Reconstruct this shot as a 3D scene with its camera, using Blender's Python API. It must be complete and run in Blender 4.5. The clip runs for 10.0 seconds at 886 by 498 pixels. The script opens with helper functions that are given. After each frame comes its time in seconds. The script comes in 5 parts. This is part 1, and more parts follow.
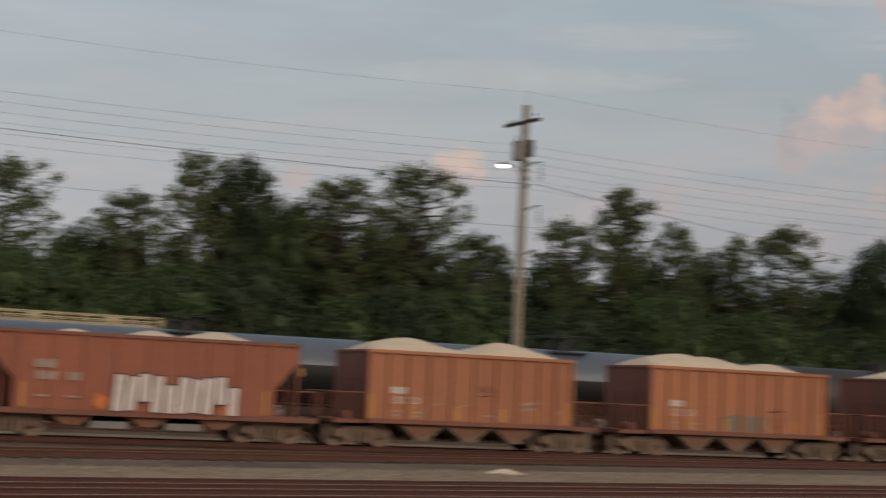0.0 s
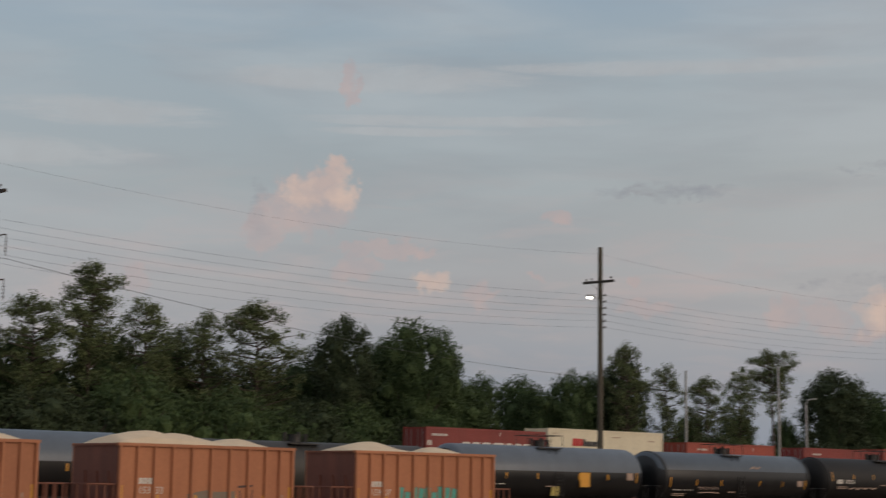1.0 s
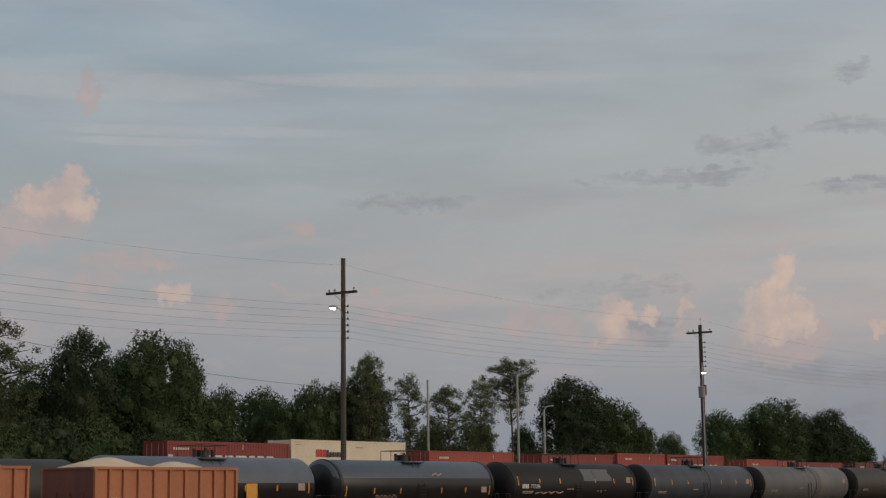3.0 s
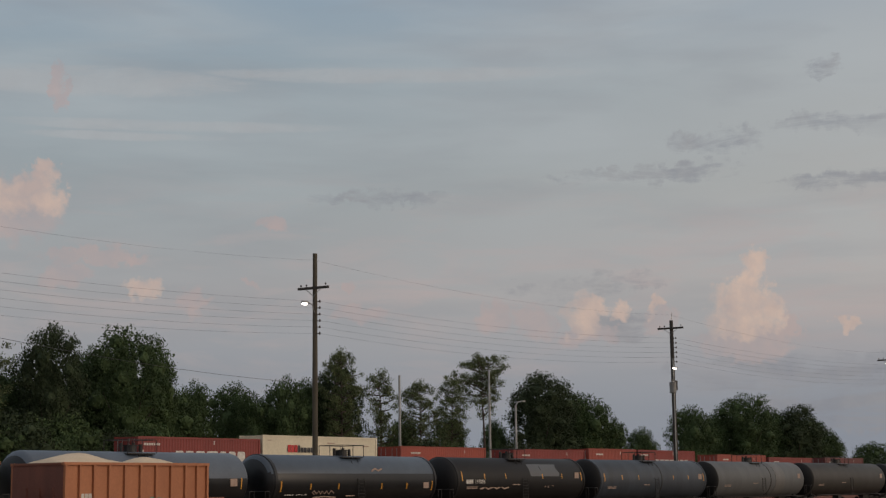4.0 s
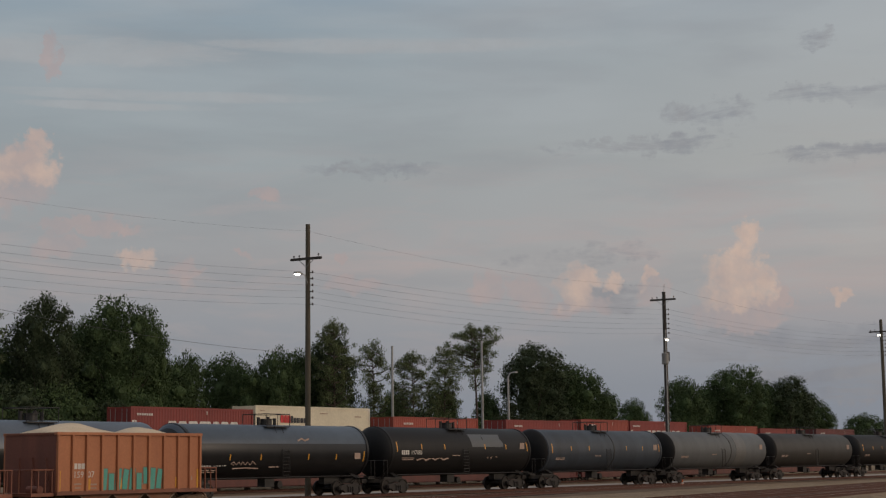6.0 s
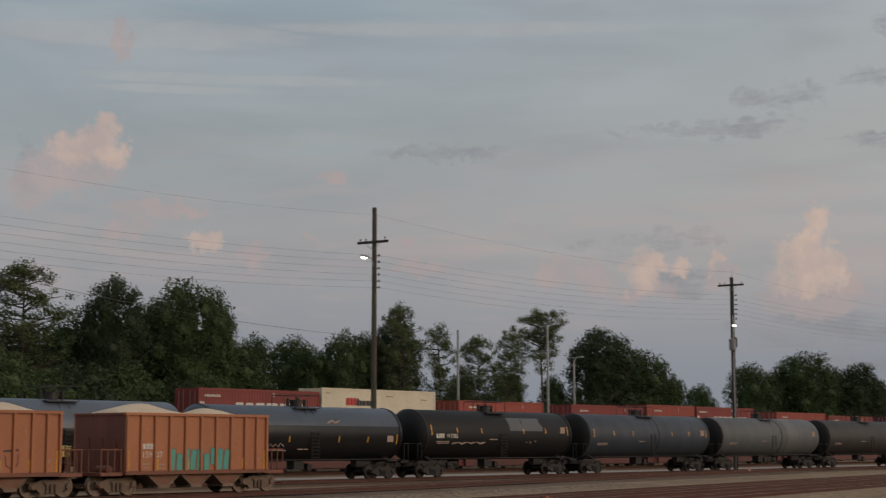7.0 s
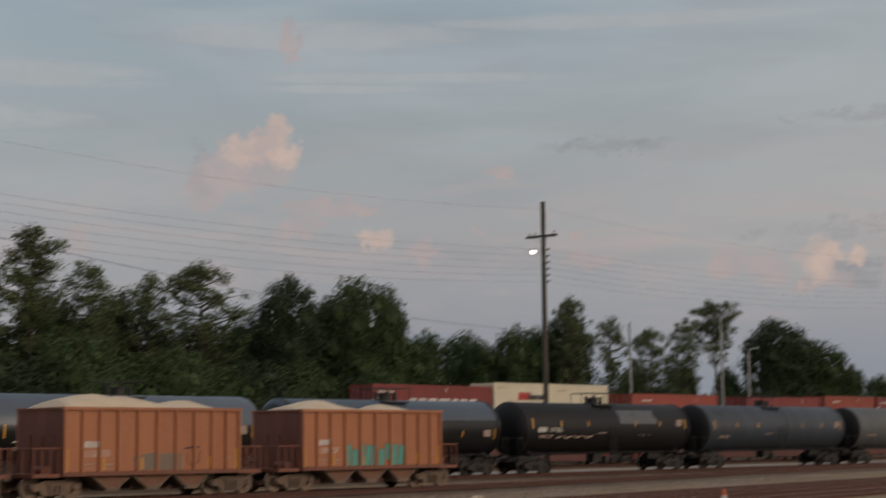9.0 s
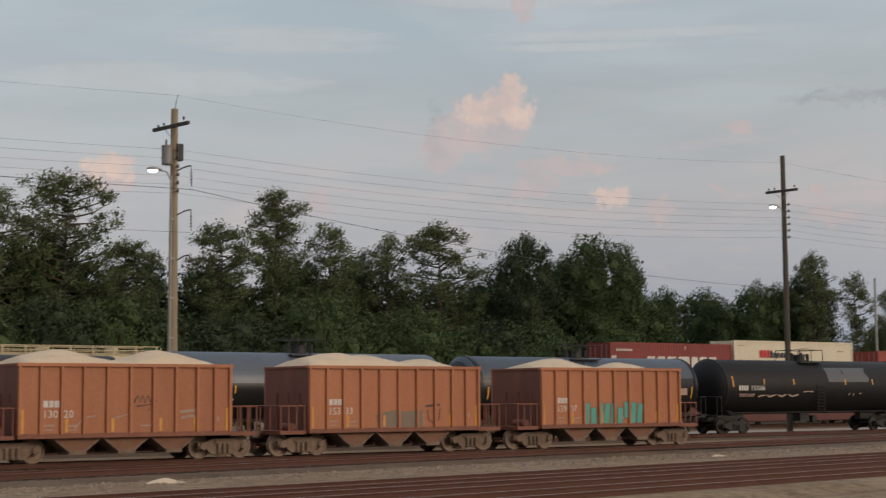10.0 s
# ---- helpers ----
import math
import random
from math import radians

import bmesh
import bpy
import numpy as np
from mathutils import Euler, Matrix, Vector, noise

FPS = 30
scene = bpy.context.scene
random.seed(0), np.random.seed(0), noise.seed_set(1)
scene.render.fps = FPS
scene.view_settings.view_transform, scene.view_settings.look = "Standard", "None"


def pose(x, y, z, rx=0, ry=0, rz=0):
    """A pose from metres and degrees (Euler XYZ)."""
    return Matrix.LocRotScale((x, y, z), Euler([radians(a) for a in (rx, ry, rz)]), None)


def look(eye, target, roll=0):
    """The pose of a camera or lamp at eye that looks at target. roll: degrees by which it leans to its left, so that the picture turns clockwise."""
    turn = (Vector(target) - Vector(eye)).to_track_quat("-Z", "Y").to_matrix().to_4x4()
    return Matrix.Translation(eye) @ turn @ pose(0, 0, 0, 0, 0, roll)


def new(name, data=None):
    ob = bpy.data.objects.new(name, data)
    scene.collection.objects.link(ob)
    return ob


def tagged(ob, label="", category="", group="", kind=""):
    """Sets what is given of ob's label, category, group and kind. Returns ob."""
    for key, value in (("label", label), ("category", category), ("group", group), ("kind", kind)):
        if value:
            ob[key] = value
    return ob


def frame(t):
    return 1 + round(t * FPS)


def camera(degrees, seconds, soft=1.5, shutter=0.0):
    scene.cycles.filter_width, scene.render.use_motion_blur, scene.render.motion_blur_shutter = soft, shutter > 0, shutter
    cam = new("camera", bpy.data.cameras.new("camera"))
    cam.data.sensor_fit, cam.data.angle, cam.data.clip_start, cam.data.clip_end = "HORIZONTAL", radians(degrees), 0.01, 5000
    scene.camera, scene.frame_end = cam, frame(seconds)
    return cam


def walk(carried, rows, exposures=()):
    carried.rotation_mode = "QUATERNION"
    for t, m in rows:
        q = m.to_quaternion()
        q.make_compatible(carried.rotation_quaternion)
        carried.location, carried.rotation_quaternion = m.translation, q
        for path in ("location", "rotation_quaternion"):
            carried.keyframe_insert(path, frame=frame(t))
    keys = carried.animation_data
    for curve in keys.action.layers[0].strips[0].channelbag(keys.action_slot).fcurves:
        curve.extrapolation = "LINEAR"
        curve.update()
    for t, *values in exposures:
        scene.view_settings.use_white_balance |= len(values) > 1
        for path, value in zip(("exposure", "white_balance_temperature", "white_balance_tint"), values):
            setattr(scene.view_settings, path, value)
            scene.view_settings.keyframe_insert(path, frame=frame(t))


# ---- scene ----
# Camera: stands on the spot beside the yard and pans. Rows: seconds, heading east of north, pitch, lean.
EYE = (0.0, 0.0, 1.95)
cam = camera(31.28, 10.0, 1.25, 0.3)
TURNS = [
    (0.0, 23.32, 5.17, 2.68),
    (0.1, 26.79, 5.33, 2.48),
    (0.2, 30.23, 5.64, 2.35),
    (0.3, 33.21, 6.09, 1.91),
    (0.4, 35.42, 6.64, 1.70),
    (0.5, 36.85, 7.14, 1.53),
    (0.6, 38.24, 7.62, 1.37),
    (0.8, 40.40, 8.11, 0.99),
    (1.0, 42.36, 8.49, 0.84),
    (1.3, 45.94, 8.65, 0.33),
    (1.5, 47.65, 8.67, -0.05),
    (2.0, 49.91, 8.67, -0.31),
    (2.5, 50.99, 8.84, -0.52),
    (4.0, 52.78, 8.72, -0.76),
    (4.5, 53.04, 8.63, -0.72),
    (5.0, 52.96, 8.26, -0.70),
    (5.5, 52.95, 7.80, -0.64),
    (5.7, 53.05, 7.70, -0.69),
    (6.8, 51.68, 7.12, -0.25),
    (7.0, 50.60, 7.10, -0.06),
    (7.5, 49.11, 7.66, 0.04),
    (8.0, 48.39, 8.07, 0.58),
    (8.5, 48.13, 8.74, 0.42),
    (8.6, 46.79, 8.61, 0.35),
    (8.7, 46.24, 8.47, 0.35),
    (8.9, 45.26, 7.62, -0.16),
    (9.0, 44.44, 6.93, -0.51),
    (9.1, 42.09, 6.58, -0.81),
    (9.3, 38.68, 6.58, -0.59),
    (9.4, 38.52, 6.53, -0.50),
    (9.5, 38.37, 6.36, -0.47),
    (9.7, 37.53, 6.04, -0.45),
    (10.0, 35.85, 5.50, -0.40),
]
walk(cam, [(t, pose(*EYE, 90 + p, 0, -h) @ pose(0, 0, 0, 0, 0, r)) for t, h, p, r in TURNS],
     exposures=[(0.0, 0.14), (0.6, 0.12), (1.0, 0.06), (2.7, -0.02), (4.5, -0.1), (5.7, -0.14), (7.0, -0.12), (7.5, -0.05), (8.6, -0.06), (9.1, -0.04), (9.6, 0.17), (10.0, 0.3)])

GROUND = -0.28             # rail tops lie at 0


# ---- world and sun ----
def ramp(nt, stops, interpolation="LINEAR"):
    node = nt.nodes.new("ShaderNodeValToRGB")
    node.color_ramp.interpolation = interpolation
    e = node.color_ramp.elements
    while len(e) < len(stops):
        e.new(0.5)
    for el, (pos, col) in zip(e, stops):
        el.position, el.color = pos, (*col, 1)
    return node


def math_node(nt, op, a, b=None, c=None, clamp=False):
    n = nt.nodes.new("ShaderNodeMath")
    n.operation, n.use_clamp = op, clamp
    for i, v in enumerate((a, b, c)):
        if v is None:
            continue
        if isinstance(v, (int, float)):
            n.inputs[i].default_value = v
        else:
            nt.links.new(v, n.inputs[i])
    return n.outputs[0]


def mix_colour(nt, fac, a, b, blend="MIX"):
    n = nt.nodes.new("ShaderNodeMix")
    n.data_type, n.blend_type = "RGBA", blend
    for sock, v in ((n.inputs[0], fac), (n.inputs[6], a), (n.inputs[7], b)):
        if isinstance(v, (int, float)):
            sock.default_value = v
        elif isinstance(v, tuple):
            sock.default_value = (*v, 1)
        else:
            nt.links.new(v, sock)
    return n.outputs[2]


def noise_node(nt, vec, scale, detail=4.0, rough=0.55, dist=0.0):
    n = nt.nodes.new("ShaderNodeTexNoise")
    n.inputs["Scale"].default_value = scale
    n.inputs["Detail"].default_value = detail
    n.inputs["Roughness"].default_value = rough
    n.inputs["Distortion"].default_value = dist
    if vec is not None:
        nt.links.new(vec, n.inputs["Vector"])
    return n.outputs["Fac"]


# clouds: heading, elevation, half width, half height (degrees)
LIT_CLOUDS = [
    (64.1, 7.9, 0.44, 0.44),
    (63.9, 7.2, 0.60, 0.48),
    (63.4, 6.6, 0.84, 0.72),
    (64.4, 6.2, 0.52, 0.52),
    (63.6, 5.8, 1.10, 0.52),
    (57.9, 6.2, 0.60, 0.68),
    (58.4, 6.6, 0.44, 0.32),
    (59.2, 6.3, 0.36, 0.32),
    (60.4, 6.5, 0.20, 0.36),
    (67.1, 5.6, 0.32, 0.24),
    (42.1, 7.3, 0.52, 0.32),
    (38.4, 11.4, 0.32, 0.40),
    (38.1, 10.8, 0.68, 0.56),
    (37.3, 10.4, 0.80, 0.56),
    (38.4, 10.3, 0.68, 0.52),
    (41.8, 7.4, 0.56, 0.32),
    (23.9, 8.4, 0.76, 0.48),
]
PINK_CLOUDS = [
    (63.7, 5.1, 1.50, 0.52),
    (65.2, 5.7, 0.32, 0.52),
    (58.0, 5.5, 1.00, 0.28),
    (54.6, 6.2, 0.60, 0.48),
    (56.1, 6.0, 0.64, 0.48),
    (60.6, 6.0, 0.44, 0.44),
    (39.3, 7.8, 0.72, 0.36),
    (41.0, 8.4, 1.04, 0.24),
    (43.7, 6.9, 0.40, 0.40),
    (45.6, 7.5, 0.32, 0.12),
    (49.3, 7.3, 0.16, 0.20),
    (46.6, 9.6, 0.48, 0.24),
    (38.8, 14.3, 0.28, 0.68),
    (36.7, 9.8, 1.04, 0.60),
    (35.8, 9.0, 0.72, 0.56),
    (40.0, 8.5, 1.44, 0.24),
    (39.1, 7.8, 0.68, 0.28),
    (23.9, 7.8, 0.80, 0.32),
    (31.2, 7.0, 0.40, 0.52),
    (49.7, 6.4, 0.80, 0.28),
    (23.9, 8.1, 0.60, 0.48),
    (17.8, 7.4, 0.60, 0.32),
    (37.6, 10.1, 1.20, 1.00),
]
DARK_CLOUDS = [
    (60.6, 11.2, 2.40, 0.18),
    (61.4, 11.3, 1.20, 0.16),
    (67.2, 10.7, 1.60, 0.18),
    (62.7, 12.3, 1.12, 0.28),
    (67.1, 12.8, 1.60, 0.20),
    (66.6, 14.7, 0.52, 0.18),
    (57.1, 7.2, 1.70, 0.20),
    (59.2, 7.5, 1.30, 0.18),
    (59.3, 5.8, 0.84, 0.28),
    (50.4, 10.6, 1.80, 0.16),
    (66.3, 3.9, 3.59, 0.40),
    (66.8, 2.7, 3.99, 0.40),
    (35.6, 9.8, 0.24, 0.52),
]
VEIL_CLOUDS = [
    (43.0, 13.1, 5.19, 0.18),
    (51.3, 15.0, 5.99, 0.24),
    (39.9, 14.6, 4.79, 0.44),
    (30.4, 12.8, 3.39, 0.28),
    (41.2, 12.7, 2.99, 0.14),
    (30.0, 13.0, 3.59, 0.44),
    (25.9, 11.5, 4.79, 0.48),
]


def make_world():
    w = bpy.data.worlds.new("dawn_sky")
    scene.world = w
    w.use_nodes = True
    nt = w.node_tree
    nt.nodes.clear()
    out = nt.nodes.new("ShaderNodeOutputWorld")
    bg = nt.nodes.new("ShaderNodeBackground")
    co = nt.nodes.new("ShaderNodeTexCoord")
    sep = nt.nodes.new("ShaderNodeSeparateXYZ")
    nt.links.new(co.outputs["Generated"], sep.inputs[0])
    x, y, z = sep.outputs
    az = math_node(nt, "MULTIPLY", math_node(nt, "ARCTAN2", x, y), 57.2958)
    el = math_node(nt, "MULTIPLY", math_node(nt, "ARCSINE", z), 57.2958)
    # the evenly graded dawn sky, horizon to zenith
    grade = ramp(nt, [(0.0, (0.20, 0.25, 0.33)), (0.05, (0.225, 0.265, 0.335)), (0.10, (0.29, 0.305, 0.35)), (0.155, (0.36, 0.35, 0.365)),
                      (0.24, (0.332, 0.368, 0.388)), (0.33, (0.31, 0.375, 0.42)), (0.42, (0.25, 0.35, 0.45)), (1.0, (0.26, 0.34, 0.46))])
    nt.links.new(math_node(nt, "DIVIDE", el, 45.0, clamp=True), grade.inputs[0])
    col = grade.outputs[0]
    # brighter, warmer glow around the rising sun, low and behind the camera
    glow = math_node(nt, "MULTIPLY_ADD", y, -0.5, 0.35, clamp=True)
    col = mix_colour(nt, glow, col, (0.95, 0.78, 0.64))
    # long flat veils
    stretch = nt.nodes.new("ShaderNodeMapping")
    stretch.inputs["Scale"].default_value = (1.0, 1.0, 5.5)
    stretch.inputs["Rotation"].default_value = (0.05, -0.09, 0)
    nt.links.new(co.outputs["Generated"], stretch.inputs[0])
    veil = ramp(nt, [(0.40, (0, 0, 0)), (0.72, (1, 1, 1))])
    nt.links.new(noise_node(nt, stretch.outputs[0], 4.5, 6.0, 0.5, 0.4), veil.inputs[0])
    high = math_node(nt, "MULTIPLY_ADD", el, 0.09, -0.35, clamp=True)
    col = mix_colour(nt, math_node(nt, "MULTIPLY", math_node(nt, "MULTIPLY", veil.outputs[0], high), 0.7), col, (0.445, 0.475, 0.495))
    grey = ramp(nt, [(0.45, (0, 0, 0)), (0.75, (1, 1, 1))])
    nt.links.new(noise_node(nt, stretch.outputs[0], 7.5, 5.0, 0.5, 0.2), grey.inputs[0])
    col = mix_colour(nt, math_node(nt, "MULTIPLY", grey.outputs[0], 0.45), col, (0.288, 0.298, 0.326))
    blush = ramp(nt, [(0.48, (0, 0, 0)), (0.70, (1, 1, 1))])
    nt.links.new(noise_node(nt, stretch.outputs[0], 11.0, 6.0, 0.6, 0.5), blush.inputs[0])
    low = math_node(nt, "MULTIPLY_ADD", math_node(nt, "ABSOLUTE", math_node(nt, "SUBTRACT", el, 7.0)), -0.2, 1.0, clamp=True)
    col = mix_colour(nt, math_node(nt, "MULTIPLY", math_node(nt, "MULTIPLY", blush.outputs[0], low), 0.65), col, (0.47, 0.385, 0.38))
    west = math_node(nt, "MULTIPLY_ADD", az, -0.022, 0.85, clamp=True)
    col = mix_colour(nt, math_node(nt, "MULTIPLY", west, 0.45), col, (0.49, 0.515, 0.56))
    east = math_node(nt, "MULTIPLY", math_node(nt, "MULTIPLY_ADD", az, 0.06, -3.0, clamp=True), math_node(nt, "MULTIPLY_ADD", el, -0.28, 1.75, clamp=True))
    col = mix_colour(nt, math_node(nt, "MULTIPLY", east, 0.6), col, (0.19, 0.235, 0.31))
    # single clouds, their edges broken up by two sizes of puffs
    puff = math_node(nt, "SUBTRACT", noise_node(nt, co.outputs["Generated"], 100.0, 6.0, 0.6, 0.2), 0.5)
    wisp = math_node(nt, "SUBTRACT", noise_node(nt, stretch.outputs[0], 15.0, 7.0, 0.68, 0.6), 0.5)
    # clouds of the puffy kinds get wandering outlines
    warp = [math_node(nt, "MULTIPLY_ADD", math_node(nt, "SUBTRACT", noise_node(nt, co.outputs["Generated"], sc, 4.0, 0.6, 0.0), 0.5), k, base)
            for sc, k, base in ((85.0, 1.7, az), (90.0, 1.4, el))]
    fields = {}
    for sort, a, e, hw, hh in [(k, *c) for k, group in (("l", LIT_CLOUDS), ("p", PINK_CLOUDS), ("d", DARK_CLOUDS), ("w", VEIL_CLOUDS)) for c in group]:
        ax, ey = warp if sort in "lpd" else (az, el)
        wx, wy = (1.9, 2.4) if sort == "d" else (1.5, 1.5)
        da = math_node(nt, "DIVIDE", math_node(nt, "SUBTRACT", ax, a), hw * wx)
        de = math_node(nt, "DIVIDE", math_node(nt, "SUBTRACT", ey, e), hh * wy)
        r = math_node(nt, "ADD", math_node(nt, "MULTIPLY", da, da), math_node(nt, "MULTIPLY", de, de))
        f = math_node(nt, "SUBTRACT", 1.0, r, clamp=True)
        fields[sort] = f if sort not in fields else math_node(nt, "MAXIMUM", fields[sort], f)
    tone = ramp(nt, [(0.35, (0, 0, 0)), (0.65, (1, 1, 1))])
    nt.links.new(noise_node(nt, co.outputs["Generated"], 42.0, 5.0, 0.6, 0.2), tone.inputs[0])
    looks = (("w", wisp, 3.0, 0.0, 1.3, 0.62, (0.44, 0.455, 0.47), (0.42, 0.42, 0.43)), ("d", wisp, 7.0, 0.0, 2.1, 0.66, (0.225, 0.235, 0.28), (0.29, 0.28, 0.30)),
             ("p", puff, 2.2, -0.15, 1.1, 0.62, (0.50, 0.37, 0.35), (0.40, 0.34, 0.35)), ("l", puff, 1.8, 0.0, 1.45, 0.92, (0.66, 0.485, 0.40), (0.50, 0.39, 0.36)))
    for sort, tex, k, lo, hi, top, tint, shade in looks:
        body = math_node(nt, "MULTIPLY_ADD", tex, k, math_node(nt, "MULTIPLY", fields[sort], 1.3))
        body = math_node(nt, "MULTIPLY", body, math_node(nt, "MULTIPLY", fields[sort], 2.5, clamp=True))
        m = nt.nodes.new("ShaderNodeMapRange")
        m.interpolation_type = "SMOOTHSTEP"
        m.inputs["From Min"].default_value, m.inputs["From Max"].default_value, m.inputs["To Max"].default_value = lo, hi, top
        nt.links.new(body, m.inputs["Value"])
        col = mix_colour(nt, m.outputs[0], col, mix_colour(nt, tone.outputs[0], shade, tint))
    sky = nt.nodes.new("ShaderNodeTexSky")
    sky.sky_type, sky.sun_disc = "NISHITA", False
    sky.sun_elevation, sky.sun_rotation = radians(6), radians(160)
    col = mix_colour(nt, 0.012, col, sky.outputs[0], "ADD")
    nt.links.new(col, bg.inputs["Color"])
    bg.inputs["Strength"].default_value = 0.92
    nt.links.new(bg.outputs[0], out.inputs[0])


make_world()
sun = new("sun", bpy.data.lights.new("sun", "SUN"))
sun.data.energy, sun.data.angle, sun.data.color = 1.0, radians(20), (1.0, 0.80, 0.62)
sun.matrix_world = look((25, -60, 22), (0, 0, 0))


# ---- materials ----
def material(name, base, rough=0.6, metal=0.0, second=None, amount=0.5, scale=1.5, fine=18.0, bump=0.02, spread=0.0, streak=0.0, coat=0.0, island=False, rough_var=0.1, shine=0.5):
    """A procedural surface: base colour varied at two sizes, second colour in stains, fine relief, random spread between objects."""
    m = bpy.data.materials.new(name)
    m.use_nodes = True
    nt = m.node_tree
    b = nt.nodes["Principled BSDF"]
    co = nt.nodes.new("ShaderNodeTexCoord")
    vec = co.outputs["Object"]
    mp = nt.nodes.new("ShaderNodeMapping")
    mp.inputs["Scale"].default_value = (1, 1, 0.18 if streak else 1)
    nt.links.new(vec, mp.inputs[0])
    big = noise_node(nt, mp.outputs[0], scale, 5.0, 0.6)
    small = noise_node(nt, vec, fine, 3.0, 0.6)
    r = ramp(nt, [(0.35, (0, 0, 0)), (0.72, (1, 1, 1))])
    nt.links.new(big, r.inputs[0])
    col = mix_colour(nt, math_node(nt, "MULTIPLY", r.outputs[0], amount), base, second or tuple(c * 0.6 for c in base))
    gain = math_node(nt, "MULTIPLY_ADD", small, 0.36, 0.82)
    if spread:
        src = nt.nodes.new("ShaderNodeNewGeometry").outputs["Random Per Island"] if island else nt.nodes.new("ShaderNodeObjectInfo").outputs["Random"]
        gain = math_node(nt, "MULTIPLY", gain, math_node(nt, "MULTIPLY_ADD", src, spread, 1 - spread / 2))
    grey = nt.nodes.new("ShaderNodeCombineColor")
    for i in range(3):
        nt.links.new(gain, grey.inputs[i])
    col = mix_colour(nt, 1.0, col, grey.outputs[0], "MULTIPLY")
    nt.links.new(col, b.inputs["Base Color"])
    nt.links.new(math_node(nt, "MULTIPLY_ADD", big, rough_var, rough - rough_var / 2), b.inputs["Roughness"])
    b.inputs["Metallic"].default_value = metal
    b.inputs["Coat Weight"].default_value = coat
    b.inputs["Specular IOR Level"].default_value = shine
    if bump:
        bn = nt.nodes.new("ShaderNodeBump")
        bn.inputs["Strength"].default_value, bn.inputs["Distance"].default_value = 0.6, bump
        nt.links.new(small, bn.inputs["Height"])
        nt.links.new(bn.outputs[0], b.inputs["Normal"])
    return m


def glowing(name, colour, strength):
    m = bpy.data.materials.new(name)
    m.use_nodes = True
    b = m.node_tree.nodes["Principled BSDF"]
    b.inputs["Base Color"].default_value = (*colour, 1)
    b.inputs["Emission Color"].default_value = (*colour, 1)
    b.inputs["Emission Strength"].default_value = strength
    return m


HOPPER = material("hopper_paint", (0.385, 0.148, 0.066), 0.62, second=(0.27, 0.096, 0.046), amount=0.65, scale=0.9, fine=9, bump=0.008, streak=1, spread=0.12)
HOPPER_OLD = material("hopper_old_paint", (0.30, 0.095, 0.05), 0.66, second=(0.21, 0.068, 0.04), amount=0.65, scale=0.9, fine=9, bump=0.008, streak=1)
# hopper paint darkened for the car ends; their shade is put into the colour
HOPPER_SHADED = material("hopper_end_shaded", (0.19, 0.068, 0.045), 0.7, second=(0.11, 0.046, 0.035), amount=0.8, scale=1.2, fine=11, bump=0.01, streak=1)
HOPPER_TRIM = material("hopper_trim_paint", (0.21, 0.075, 0.042), 0.66, second=(0.12, 0.05, 0.035), amount=0.6, scale=2.0, fine=12, bump=0.006, spread=0.2)
CHUTE = material("chute_rust", (0.19, 0.08, 0.046), 0.8, second=(0.20, 0.14, 0.10), amount=0.6, scale=2.5, fine=14, bump=0.01)
TRUCK = material("truck_iron", (0.14, 0.095, 0.068), 0.85, second=(0.24, 0.18, 0.135), amount=0.8, scale=4, fine=20, bump=0.01, spread=0.3)
TRUCK_BLACK = material("truck_black_iron", (0.022, 0.02, 0.02), 0.8, second=(0.05, 0.04, 0.034), amount=0.6, scale=4, fine=20, bump=0.01)
WHEEL = material("wheel_steel", (0.24, 0.17, 0.125), 0.75, 0.1, second=(0.30, 0.235, 0.18), amount=0.7, scale=5, fine=20, bump=0.006)
WHEEL_DARK = material("wheel_dark_steel", (0.03, 0.027, 0.026), 0.6, 0.5, second=(0.06, 0.05, 0.042), amount=0.6, scale=5, fine=20, bump=0.006)
SAND = material("limestone_sand", (0.62, 0.50, 0.36), 0.95, second=(0.50, 0.39, 0.27), amount=0.6, scale=1.6, fine=26, bump=0.03)
TANK_GLOSS = material("tank_gloss_black", (0.008, 0.009, 0.011), 0.36, second=(0.018, 0.018, 0.02), amount=0.5, scale=0.8, fine=8, bump=0.002, streak=1, shine=0.35)
TANK_BLACK = material("tank_matt_black", (0.008, 0.008, 0.009), 0.55, second=(0.016, 0.015, 0.015), amount=0.6, scale=0.8, fine=8, bump=0.003, streak=1, shine=0.25)
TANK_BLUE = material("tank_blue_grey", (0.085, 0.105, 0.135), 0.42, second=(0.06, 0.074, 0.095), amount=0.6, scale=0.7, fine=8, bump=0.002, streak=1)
# sky sheen of the glossy tank, put into the colour of its upper faces
TANK_SHEEN = material("tank_sky_sheen", (0.056, 0.076, 0.104), 0.42, second=(0.036, 0.048, 0.066), amount=0.6, scale=0.7, fine=8, bump=0.002)
TANK_GREY = material("tank_weathered_grey", (0.046, 0.058, 0.076), 0.5, second=(0.022, 0.024, 0.028), amount=0.6, scale=0.7, fine=8, bump=0.003, streak=1, shine=0.3)
TANK_PALE = material("tank_pale_grey", (0.105, 0.112, 0.118), 0.55, second=(0.07, 0.073, 0.075), amount=0.7, scale=0.7, fine=8, bump=0.003, streak=1, shine=0.3)
TANK_BROWN = material("tank_grimy_brown", (0.028, 0.026, 0.024), 0.6, second=(0.016, 0.015, 0.014), amount=0.7, scale=0.7, fine=8, bump=0.003, streak=1)
